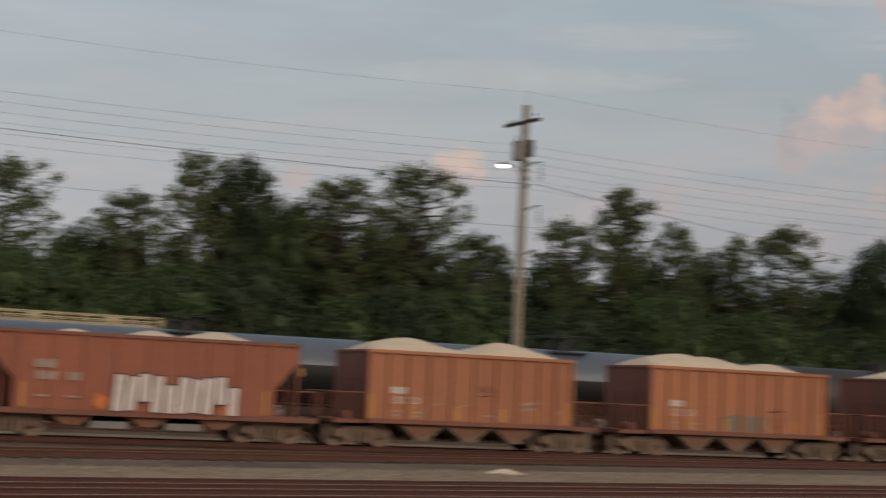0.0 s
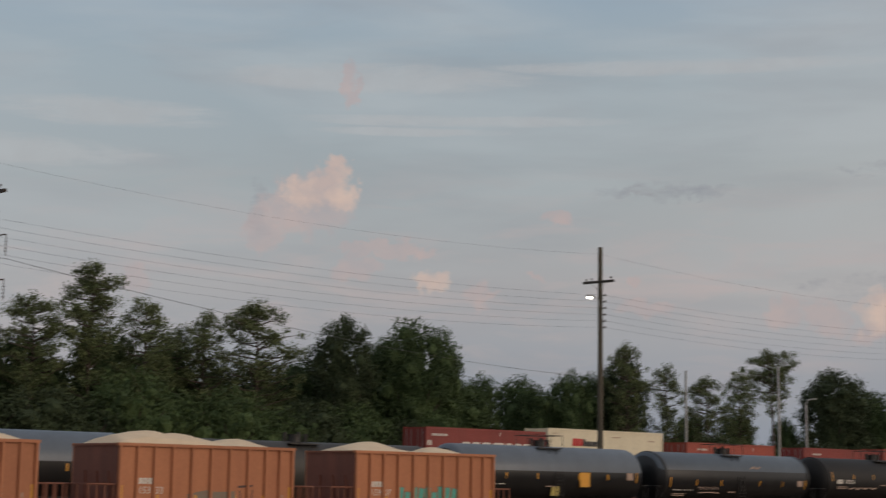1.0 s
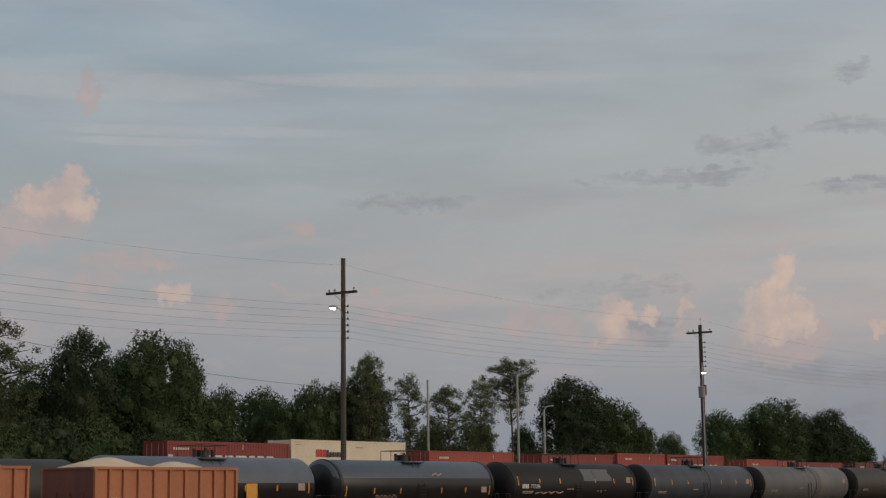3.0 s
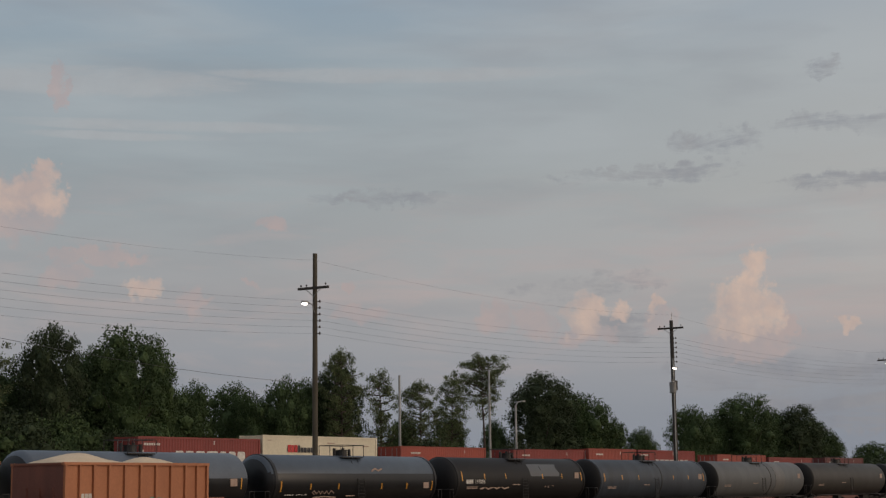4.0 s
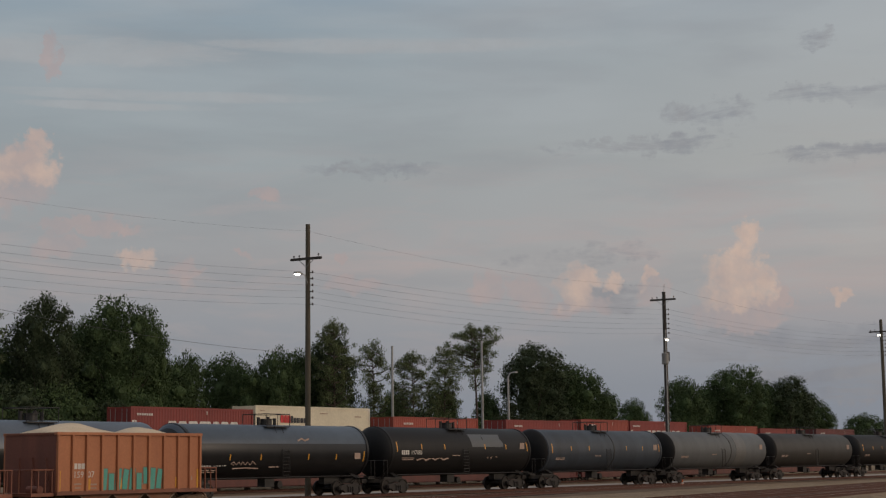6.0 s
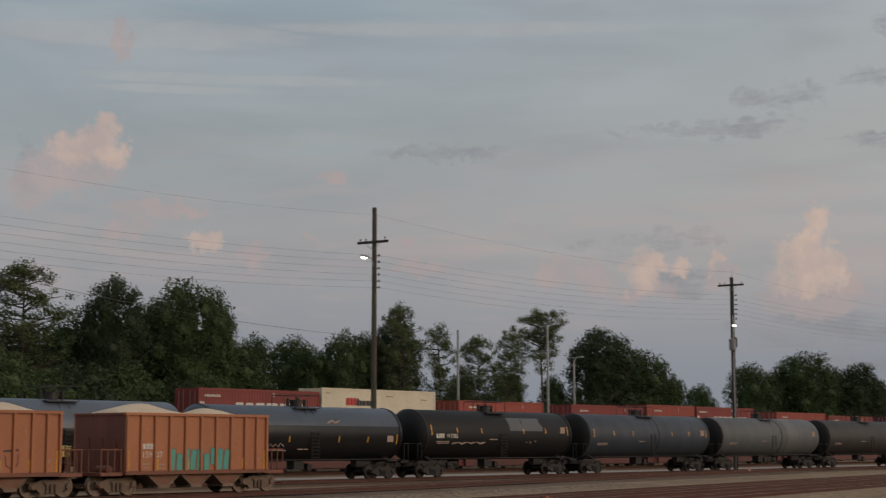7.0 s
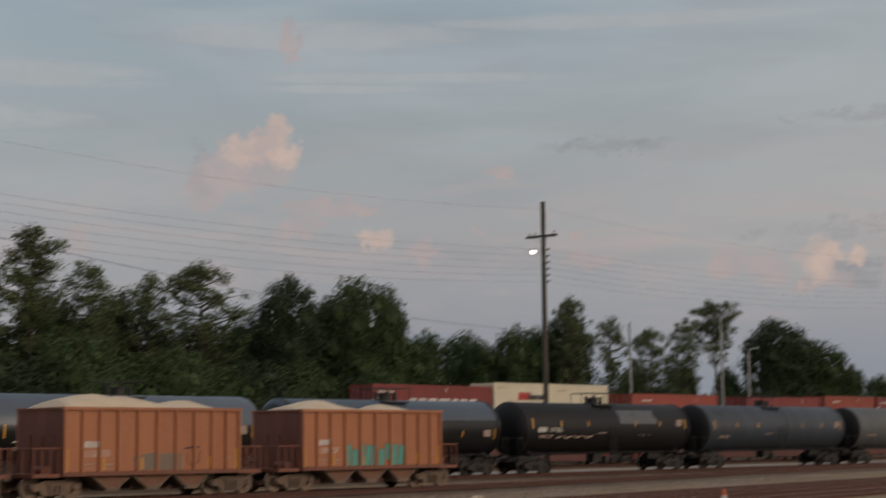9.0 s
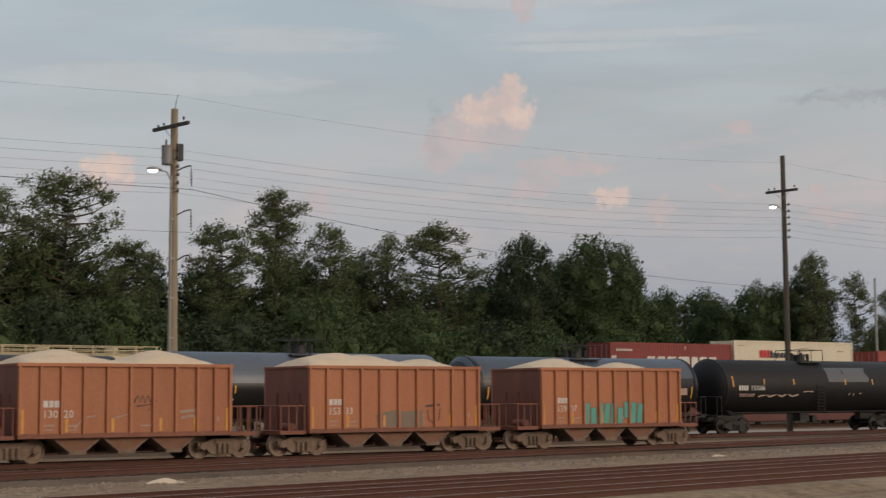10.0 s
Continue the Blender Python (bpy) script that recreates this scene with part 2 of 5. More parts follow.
TANK_HEAD = material("tank_head_black", (0.012, 0.012, 0.013), 0.65, second=(0.022, 0.02, 0.019), amount=0.6, scale=0.9, fine=8, bump=0.003, shine=0.2)
TANK_BAND = material("tank_band_grey", (0.12, 0.12, 0.118), 0.5, second=(0.08, 0.08, 0.078), amount=0.6, scale=1.0, fine=9, bump=0.002, streak=1)
PANEL_GREY = material("repaint_panel_grey", (0.075, 0.08, 0.085), 0.4, second=(0.08, 0.08, 0.085), amount=0.5, scale=1.0, fine=9, bump=0.002)
BLACK = material("fitting_black", (0.014, 0.013, 0.013), 0.6, second=(0.03, 0.026, 0.024), amount=0.5, scale=3, fine=14, bump=0.004)
AMBER = material("reflector_amber", (0.62, 0.30, 0.03), 0.4, second=(0.40, 0.19, 0.03), amount=0.5, scale=4, fine=20, bump=0)
WHITE = material("stencil_white", (0.60, 0.58, 0.54), 0.7, second=(0.36, 0.30, 0.26), amount=0.6, scale=5, fine=24, bump=0)
FADED = material("stencil_faded", (0.36, 0.27, 0.22), 0.7, second=(0.24, 0.14, 0.10), amount=0.7, scale=5, fine=24, bump=0)
TEAL = material("spray_teal", (0.06, 0.30, 0.25), 0.6, second=(0.12, 0.36, 0.30), amount=0.6, scale=2, fine=14, bump=0)
TEAL_FADED = material("spray_teal_faded", (0.17, 0.15, 0.115), 0.65, second=(0.22, 0.12, 0.08), amount=0.7, scale=3, fine=14, bump=0)
SPRAY_WHITE = material("spray_silver_white", (0.62, 0.56, 0.52), 0.55, second=(0.46, 0.37, 0.33), amount=0.6, scale=3, fine=14, bump=0)
SPRAY_DARK = material("spray_dark", (0.05, 0.03, 0.03), 0.6, second=(0.10, 0.05, 0.04), amount=0.6, scale=3, fine=14, bump=0)
SPRAY_ORANGE = material("spray_orange", (0.60, 0.17, 0.03), 0.6, second=(0.45, 0.12, 0.03), amount=0.6, scale=3, fine=14, bump=0)
CREAM = material("container_cream", (0.62, 0.56, 0.42), 0.5, second=(0.48, 0.42, 0.31), amount=0.45, scale=0.8, fine=7, bump=0.002, streak=1)
CREAM_CAR = material("covered_hopper_cream", (0.50, 0.42, 0.27), 0.6, second=(0.36, 0.29, 0.18), amount=0.5, scale=0.9, fine=8, bump=0.003, streak=1)
RED = material("container_red", (0.20, 0.028, 0.022), 0.55, second=(0.13, 0.022, 0.02), amount=0.5, scale=0.8, fine=7, bump=0.002, streak=1, spread=0.3)
RED_BRIGHT = material("container_orange_red", (0.28, 0.05, 0.03), 0.55, second=(0.20, 0.04, 0.028), amount=0.5, scale=0.8, fine=7, bump=0.002, streak=1, spread=0.3)
MAROON = material("container_maroon", (0.11, 0.022, 0.02), 0.55, second=(0.07, 0.018, 0.018), amount=0.5, scale=0.8, fine=7, bump=0.002, streak=1, spread=0.3)
WELL = material("well_car_paint", (0.12, 0.04, 0.032), 0.7, second=(0.07, 0.03, 0.026), amount=0.7, scale=1.2, fine=9, bump=0.004, streak=1)
LOGO_RED = material("logo_red", (0.50, 0.03, 0.03), 0.5, bump=0)
LOGO_DARK = material("logo_dark", (0.03, 0.03, 0.035), 0.5, bump=0)
RAIL_SIDE = material("rail_rust", (0.095, 0.038, 0.024), 0.85, second=(0.06, 0.03, 0.023), amount=0.6, scale=1.5, fine=15, bump=0.004)
RAIL_TOP = material("rail_worn_top", (0.33, 0.29, 0.26), 0.42, 0.7, second=(0.22, 0.17, 0.14), amount=0.6, scale=0.5, fine=12, bump=0)
TIE = material("creosoted_tie", (0.05, 0.032, 0.025), 0.9, second=(0.04, 0.028, 0.022), amount=0.6, scale=2, fine=16, bump=0.02, spread=0.5, island=True)
BALLAST = material("ballast_stone", (0.155, 0.110, 0.074), 0.95, second=(0.072, 0.047, 0.034), amount=0.8, scale=0.45, fine=7, bump=0.05, shine=0.2)
STONE = material("loose_stone", (0.22, 0.17, 0.125), 0.95, second=(0.15, 0.12, 0.10), amount=0.6, scale=1.5, fine=9, bump=0.02, spread=0.6, island=True)
POLE_WOOD = material("weathered_pole_wood", (0.082, 0.070, 0.050), 0.85, second=(0.045, 0.040, 0.030), amount=0.6, scale=2, fine=18, bump=0.01, streak=1)
POLE_PALE = material("pale_pole_wood", (0.27, 0.225, 0.150), 0.85, second=(0.19, 0.155, 0.10), amount=0.6, scale=2, fine=18, bump=0.01, streak=1)
POLE_METAL = material("galvanised_pole", (0.30, 0.30, 0.29), 0.5, 0.3, second=(0.2, 0.2, 0.2), amount=0.5, scale=2, fine=14, bump=0.003)
ARM_WOOD = material("crossarm_wood", (0.05, 0.042, 0.036), 0.85, second=(0.03, 0.027, 0.024), amount=0.6, scale=3, fine=18, bump=0.01)
CAN = material("transformer_grey", (0.20, 0.20, 0.195), 0.5, 0.2, second=(0.13, 0.125, 0.12), amount=0.5, scale=3, fine=14, bump=0.003)
PORCELAIN = material("insulator_brown", (0.05, 0.035, 0.03), 0.25, bump=0)
WIRE = material("weathered_wire", (0.04, 0.04, 0.042), 0.6, bump=0)
LAMP = glowing("lamp_glow", (1.0, 0.93, 0.82), 6.0)
BARK = material("bark", (0.07, 0.052, 0.042), 0.95, second=(0.04, 0.03, 0.026), amount=0.6, scale=2, fine=14, bump=0.03)
CONE = material("marker_orange", (0.65, 0.13, 0.03), 0.5, bump=0)


def leaf_material(name, a, b):
    m = material(name, a, 0.8, shine=0.2, second=b, amount=0.8, scale=0.35, fine=3.0, bump=0, spread=0.5, island=True)
    return m


PINE_LEAF = leaf_material("pine_needles", (0.100, 0.122, 0.052), (0.060, 0.078, 0.040))
OAK_LEAF = leaf_material("oak_leaves", (0.052, 0.080, 0.030), (0.031, 0.050, 0.022))
DARK_LEAF = leaf_material("dark_oak_leaves", (0.040, 0.056, 0.026), (0.026, 0.038, 0.021))
BUSH_LEAF = leaf_material("bush_leaves", (0.060, 0.092, 0.034), (0.036, 0.056, 0.025))


# ---- mesh helpers ----
def box(bm, x0, x1, y0, y1, z0, z1):
    v = [bm.verts.new(p) for p in ((x0, y0, z0), (x1, y0, z0), (x1, y1, z0), (x0, y1, z0), (x0, y0, z1), (x1, y0, z1), (x1, y1, z1), (x0, y1, z1))]
    for f in ((3, 2, 1, 0), (4, 5, 6, 7), (0, 1, 5, 4), (1, 2, 6, 5), (2, 3, 7, 6), (3, 0, 4, 7)):
        bm.faces.new([v[i] for i in f])


def prism(bm, outline, axis, a, b):
    """Extrude an outline of 2D points between a and b along an axis (0 x, 1 y, 2 z)."""
    def place(p, d):
        q = list(p)
        q.insert(axis, d)
        return bm.verts.new(q)
    lo, hi = [place(p, a) for p in outline], [place(p, b) for p in outline]
    n = len(outline)
    bm.faces.new(lo[::-1])
    bm.faces.new(hi)
    for i in range(n):
        bm.faces.new((lo[i], lo[(i + 1) % n], hi[(i + 1) % n], hi[i]))


def tube(bm, p0, p1, r0, r1=None, seg=8, caps=True):
    p0, p1 = Vector(p0), Vector(p1)
    r1 = r0 if r1 is None else r1
    d = (p1 - p0).normalized()
    u = d.orthogonal().normalized()
    w = d.cross(u)
    ring = lambda p, r: [bm.verts.new(p + r * (math.cos(k * math.tau / seg) * u + math.sin(k * math.tau / seg) * w)) for k in range(seg)]
    a, b = ring(p0, r0), ring(p1, r1)
    for k in range(seg):
        bm.faces.new((a[k], a[(k + 1) % seg], b[(k + 1) % seg], b[k]))
    if caps:
        bm.faces.new(a[::-1])
        bm.faces.new(b)


def pipe(bm, pts, r, seg=6):
    for a, b in zip(pts, pts[1:]):
        tube(bm, a, b, r, r, seg)


def lathe(bm, profile, seg=40, axis="x"):
    """Turn a profile of (along, radius) round the axis; ends with radius 0 close it."""
    rings = []
    for a, r in profile:
        if r < 1e-4:
            rings.append([bm.verts.new((a, 0, 0) if axis == "x" else ((0, a, 0) if axis == "y" else (0, 0, a)))])
            continue
        row = []
        for k in range(seg):
            c, s = r * math.cos(k * math.tau / seg), r * math.sin(k * math.tau / seg)
            row.append(bm.verts.new((a, c, s) if axis == "x" else ((s, a, c) if axis == "y" else (c, s, a))))
        rings.append(row)
    for A, B in zip(rings, rings[1:]):
        for k in range(seg):
            j = (k + 1) % seg
            if len(A) == 1:
                bm.faces.new((A[0], B[k], B[j]))
            elif len(B) == 1:
                bm.faces.new((A[k], A[j], B[0]))
            else:
                bm.faces.new((A[k], A[j], B[j], B[k]))


def mesh_of(bm, mat, smooth=False, fix=True):
    if fix:
        bmesh.ops.recalc_face_normals(bm, faces=bm.faces[:])
    me = bpy.data.meshes.new("mesh")
    bm.to_mesh(me)
    bm.free()
    for m in mat if isinstance(mat, (list, tuple)) else [mat]:
        me.materials.append(m)
    if smooth:
        me.polygons.foreach_set("use_smooth", [True] * len(me.polygons))
    return me


def part(name, bm, mat, parent, label="", at=None, smooth=False):
    ob = new(name, bm if isinstance(bm, bpy.types.Mesh) else mesh_of(bm, mat, smooth))
    ob.parent = parent
    if at is not None:
        ob.matrix_basis = at
    return tagged(ob, label)


def thing(name, m, label, category, group="", kind=""):
    ob = new(name)
    ob.matrix_basis = m
    return tagged(ob, label, category, group, kind)


def shape(f, *args, **kw):
    bm = bmesh.new()
    f(bm, *args, **kw)
    return bm


def stencils(parent, mat, label, *rows):
    """Plain marks, each a part: rows of x, z, widths, height, y, gap."""
    for x0, z0, widths, h, y, gap in rows:
        x = x0
        for w in widths:
            part("stencil", shape(box, x, x + w, y - 0.006, y, z0, z0 + h), mat, parent, label)
            x += w + gap


def text_mesh(body, size, mat):
    cu = bpy.data.curves.new("stencil", "FONT")
    cu.body, cu.size, cu.extrude, cu.resolution_u = body, size, 0.003, 2
    ob = bpy.data.objects.new("stencil", cu)
    scene.collection.objects.link(ob)
    me = bpy.data.meshes.new_from_object(ob.evaluated_get(bpy.context.evaluated_depsgraph_get()))
    bpy.data.objects.remove(ob)
    me.materials.clear()
    me.materials.append(mat)
    return me


def stroke(bm, pts, r, y, thick):
    """A sprayed line: one flat ribbon through points of the xz plane, square at its ends and lifted a little as it goes."""
    p = [Vector(q) for q in pts]
    d = [(b - a).normalized() for a, b in zip(p, p[1:])]
    p[0], p[-1] = p[0] - d[0] * r, p[-1] + d[-1] * r
    rows = []
    for k, q in enumerate(p):
        a, b = d[max(k - 1, 0)], d[min(k, len(d) - 1)]
        t = a + b if (a + b).length > 0.3 else a
        n = Vector((-t.y, t.x)).normalized() * r
        yy = y - 0.0012 * k
        rows.append([bm.verts.new((c.x, yy - h, c.y)) for c, h in ((q + n, 0), (q + n, thick), (q - n, thick), (q - n, 0))])
    for a, b in zip(rows, rows[1:]):
        for k in range(4):
            bm.faces.new((a[k], a[(k + 1) % 4], b[(k + 1) % 4], b[k]))
    bm.faces.new(rows[0])
    bm.faces.new(rows[-1][::-1])


# ---- ground and tracks ----
def ground_material():
    m = material("yard_dirt", (0.275, 0.194, 0.119), 0.95, second=(0.19, 0.136, 0.09), amount=0.8, scale=0.12, fine=4.0, bump=0.05, shine=0.2)
    nt = m.node_tree
    b = nt.nodes["Principled BSDF"]
    base = b.inputs["Base Color"].links[0].from_socket
    co = nt.nodes.new("ShaderNodeTexCoord")
    r = ramp(nt, [(0.46, (0, 0, 0)), (0.60, (1, 1, 1))])
    nt.links.new(noise_node(nt, co.outputs["Object"], 0.28, 7.0, 0.7), r.inputs[0])
    col = mix_colour(nt, math_node(nt, "MULTIPLY", r.outputs[0], 0.7), base, (0.29, 0.228, 0.16))
    g = ramp(nt, [(0.38, (0.45, 0.43, 0.41)), (0.5, (0.95, 0.94, 0.92)), (0.66, (1.25, 1.22, 1.18))])
    nt.links.new(noise_node(nt, co.outputs["Object"], 2.6, 6.0, 0.75), g.inputs[0])
    col = mix_colour(nt, 0.8, col, g.outputs[0], "MULTIPLY")
    nt.links.new(col, b.inputs["Base Color"])
    return m


YARD = ground_material()


def build_ground():
    bm = bmesh.new()
    v = [bm.verts.new(p) for p in ((-2500, -2500, GROUND), (2500, -2500, GROUND), (2500, 2500, GROUND), (-2500, 2500, GROUND))]
    bm.faces.new(v)
    g = new("ground", mesh_of(bm, YARD))
    tagged(g, "tan sandy dirt and gravel yard floor", "ground", kind="structure")
    bm = bmesh.new()
    box(bm, -60, 320, 69.5, 79.5, GROUND - 0.2, GROUND + 0.02)
    road = new("service_road", mesh_of(bm, material("pale_road", (0.34, 0.31, 0.275), 0.95, second=(0.26, 0.235, 0.2), amount=0.6, scale=0.2, fine=3, bump=0.02)))
    tagged(road, "pale gravel service road behind the tank cars", "road", kind="structure")


RAIL_PROFILE = [(-0.07, -0.17), (0.07, -0.17), (0.07, -0.15), (0.015, -0.125), (0.015, -0.04), (0.036, -0.03), (0.036, 0.0), (-0.036, 0.0), (-0.036, -0.03), (-0.015, -0.04), (-0.015, -0.125), (-0.07, -0.15)]


def build_track(points, ties_from, ties_to, shine=True, drop=0.0, bed=2.3, bed_mat=None, top=-0.19):
    """A straight or gently bent track through (x, y) points of its middle line: ballast bed, ties, two rails."""
    pts = [Vector((x, y, 0)) for x, y in points]
    track = thing("track", pose(0, 0, -drop), "steel rails on creosoted wooden ties in stained ballast", "railway track", "yard tracks", "structure")

    def offset(d):
        out = []
        for i, p in enumerate(pts):
            a, b = pts[max(i - 1, 0)], pts[min(i + 1, len(pts) - 1)]
            t = (b - a).normalized()
            out.append(p + Vector((-t.y, t.x, 0)) * d)
        return out
    bm = bmesh.new()
    rows = [[bm.verts.new((p.x, p.y, z)) for p in offset(o)] for o, z in ((-bed - 0.5, GROUND + 0.005), (-bed + 0.4, top), (bed - 0.4, top), (bed + 0.5, GROUND + 0.005))]
    for a, b in zip(rows, rows[1:]):
        for i in range(len(pts) - 1):
            bm.faces.new((a[i], a[i + 1], b[i + 1], b[i]))
    part("ballast_bed", bm, bed_mat or BALLAST, track, "tan dirt over the ties" if bed_mat else "stained grey-brown ballast")
    bm = bmesh.new()
    total = 0.0
    for a, b in zip(pts, pts[1:]):
        d = (b - a)
        n, t = int(d.length / 0.55), d.normalized()
        s = Vector((-t.y, t.x, 0))
        for k in range(n):
            c = a + d * (k / n)
            if not ties_from < c.x < ties_to:
                continue
            j = random.uniform(-0.05, 0.05)
            q = [c + t * e * 0.115 + s * (f * 1.3 + j) for e, f in ((-1, -1), (1, -1), (1, 1), (-1, 1))]
            z = -0.165 + random.uniform(-0.012, 0.004)
            lo = [bm.verts.new((p.x, p.y, -0.21)) for p in q]
            hi = [bm.verts.new((p.x, p.y, z)) for p in q]
            bm.faces.new(hi)
            for i in range(4):
                bm.faces.new((lo[i], lo[(i + 1) % 4], hi[(i + 1) % 4], hi[i]))
    tagged(part("ties", bm, TIE, track, "dark creosoted wooden ties"), kind="stuff")
    for side in (-0.755, 0.755):
        bm = bmesh.new()
        line = offset(side)
        for a, b in zip(line, line[1:]):
            t = (b - a).normalized()
            s = Vector((-t.y, t.x, 0))
            A = [bm.verts.new(a + s * u + Vector((0, 0, w))) for u, w in RAIL_PROFILE]
            B = [bm.verts.new(b + s * u + Vector((0, 0, w))) for u, w in RAIL_PROFILE]
            n = len(RAIL_PROFILE)
            for i in range(n):
                f = bm.faces.new((A[i], A[(i + 1) % n], B[(i + 1) % n], B[i]))
                f.material_index = 1 if i == 6 and shine else 0
            bm.faces.new(A[::-1])
            bm.faces.new(B)
        part("rail", bm, [RAIL_SIDE, RAIL_TOP], track, "rusty rail with a worn bright running surface")
    return track


HOPPER_Y, TANK_Y, WELL_Y = 51.2, 65.0, 85.3
build_ground()
build_track([(-40, HOPPER_Y), (51.5, HOPPER_Y), (60, 52.3), (75, 55.5)], -2, 75)
build_track([(-40, 34.0), (0, 40.9), (30, 47.3), (50, 51.2), (70, 54.8), (120, 62.6)], 0, 90)
build_track([(-40, TANK_Y), (120, TANK_Y), (340, TANK_Y)], 0, 180)
build_track([(-40, WELL_Y), (340, WELL_Y)], 50, 120)
build_track([(-40, 22.6), (0, 29.3), (20, 32.6), (45, 36.8), (80, 42.2), (160, 53.0)], 4, 90)
build_track([(-40, 20.0), (0, 26.4), (20, 29.7), (45, 34.0), (80, 39.6), (160, 50.6)], 4, 90, bed=1.2, top=-0.2)
build_track([(-40, 16.4), (0, 23.0), (24, 27.0), (60, 32.6), (160, 47.0)], 4, 80, bed_mat=YARD, top=-0.135)


def build_stones():
    """Loose stones and small spoil heaps between the tracks."""
    rng = random.Random(5)
    bm = bmesh.new()
    for _ in range(7000):
        x = rng.uniform(6, 80)
        y = rng.choice((37.2, 37.6, 38.6, 39.5)) + 0.17 * x + rng.gauss(0, 1.0)
        if rng.random() < 0.3:
            y = rng.uniform(20, 58)
        r = rng.uniform(0.025, 0.085)
        top = bm.verts.new((x + rng.uniform(-r, r) * 0.4, y, GROUND + r * rng.uniform(0.4, 0.9)))
        a0 = rng.random() * 6
        ring = [bm.verts.new((x + r * 1.3 * math.cos(a0 + k * 1.57) * rng.uniform(0.7, 1.2), y + r * 1.3 * math.sin(a0 + k * 1.57), GROUND - 0.01)) for k in range(4)]
        for k in range(4):
            bm.faces.new((ring[k], ring[(k + 1) % 4], top))
    ob = new("loose_stones", mesh_of(bm, STONE, fix=False))
    tagged(ob, "loose grey-brown stones scattered between the tracks", "stones", kind="stuff")
    for cx, cy, w, h in ((19.9, 41.0, 0.55, 0.17), (18.2, 29.2, 0.6, 0.14), (45.5, 44.6, 0.4, 0.10)):
        bm = bmesh.new()
        n = 18
        grid = [[bm.verts.new((cx + (i / n - 0.5) * 3.2 * w, cy + (j / n - 0.5) * 1.8 * w,
                               GROUND - 0.02 + h * max(0.0, math.exp(-((i / n - 0.5) ** 2 + (j / n - 0.5) ** 2) * 14) - 0.05 + 0.12 * noise.noise((i * 0.5, j * 0.5, cx))))) for j in range(n + 1)] for i in range(n + 1)]
        for i in range(n):
            for j in range(n):
                bm.faces.new((grid[i][j], grid[i + 1][j], grid[i + 1][j + 1], grid[i][j + 1]))
        tagged(new("spoil_heap", mesh_of(bm, SAND, True)), "low spilt heap of pale limestone sand beside the rails", "sand heap", "spoil heaps")


build_stones()


# ---- rolling stock ----
SHARED = {}


def wheelset_mesh(r, mat):
    key = ("wheelset", r, mat.name)
    if key not in SHARED:
        bm = bmesh.new()
        for s in (-1, 1):
            prof = [(0.0, 0.0), (0.0, r * 0.42), (0.03, r * 0.5), (0.03, r * 0.80), (-0.01, r * 0.86), (-0.01, r * 0.99), (0.005, r), (0.10, r), (0.112, r + 0.028), (0.135, r + 0.028), (0.135, r * 0.84), (0.09, r * 0.8), (0.09, r * 0.4), (0.135, r * 0.3), (0.135, 0.0)]
            sub = bmesh.new()
            lathe(sub, prof, 24, "y")
            for v in sub.verts:
                v.co.y = s * (0.80 - v.co.y)
            me = bpy.data.meshes.new("half")
            sub.to_mesh(me)
            sub.free()
            bm.from_mesh(me)
            bpy.data.meshes.remove(me)
        tube(bm, (0, -0.9, 0), (0, 0.9, 0), 0.075, 0.075, 10)
        SHARED[key] = mesh_of(bm, mat)
    return SHARED[key]


def side_frame_mesh(mat, base):
    key = ("side_frame", mat.name, base)
    if key not in SHARED:
        bm = bmesh.new()
        b = base / 2
        outline = [(-b - 0.18, 0.34), (-b - 0.18, 0.56), (-b + 0.12, 0.60), (-0.42, 0.70), (0.42, 0.70), (b - 0.12, 0.60), (b + 0.18, 0.56), (b + 0.18, 0.34), (b - 0.16, 0.34), (0.46, 0.15), (-0.46, 0.15), (-b + 0.16, 0.34)]
        prism(bm, outline, 1, -0.09, 0.09)
        for x in (-b, b):
            tube(bm, (x, -0.15, 0.44), (x, 0.10, 0.44), 0.13, 0.12, 12)
        for x in (-0.2, 0.0, 0.2):
            tube(bm, (x, -0.12, 0.20), (x, -0.12, 0.52), 0.07, 0.07, 8)
        box(bm, -0.34, 0.34, -0.14, 0.05, 0.52, 0.60)
        SHARED[key] = mesh_of(bm, mat)
    return SHARED[key]


ROLLING = []       # wheelsets of the moving train: object, place, radius


def add_truck(car, x, base, r, iron, steel, moving=False):
    t = part("truck", shape(box, -0.22, 0.22, -1.0, 1.0, 0.38, 0.66), iron, car, at=pose(x, 0, 0))
    for s in (-1, 1):
        part("side_frame", side_frame_mesh(iron, base), None, t, at=pose(0, s * 0.99, 0, 0, 0, 0 if s < 0 else 180))
    for s in (-1, 1):
        w = part("wheelset", wheelset_mesh(r, steel), None, t, at=pose(s * base / 2, 0, r))
        if moving:
            ROLLING.append((w, s * base / 2, r))


def add_coupler(car, x0, x1, iron):
    bm = bmesh.new()
    s = 1 if x1 > x0 else -1
    box(bm, min(x0, x1), max(x0, x1), -0.09, 0.09, 0.72, 0.92)
    box(bm, min(x1 - 0.16 * s, x1 + 0.12 * s), max(x1 - 0.16 * s, x1 + 0.12 * s), -0.19, 0.17, 0.68, 0.97)
    part("coupler", bm, iron, car)


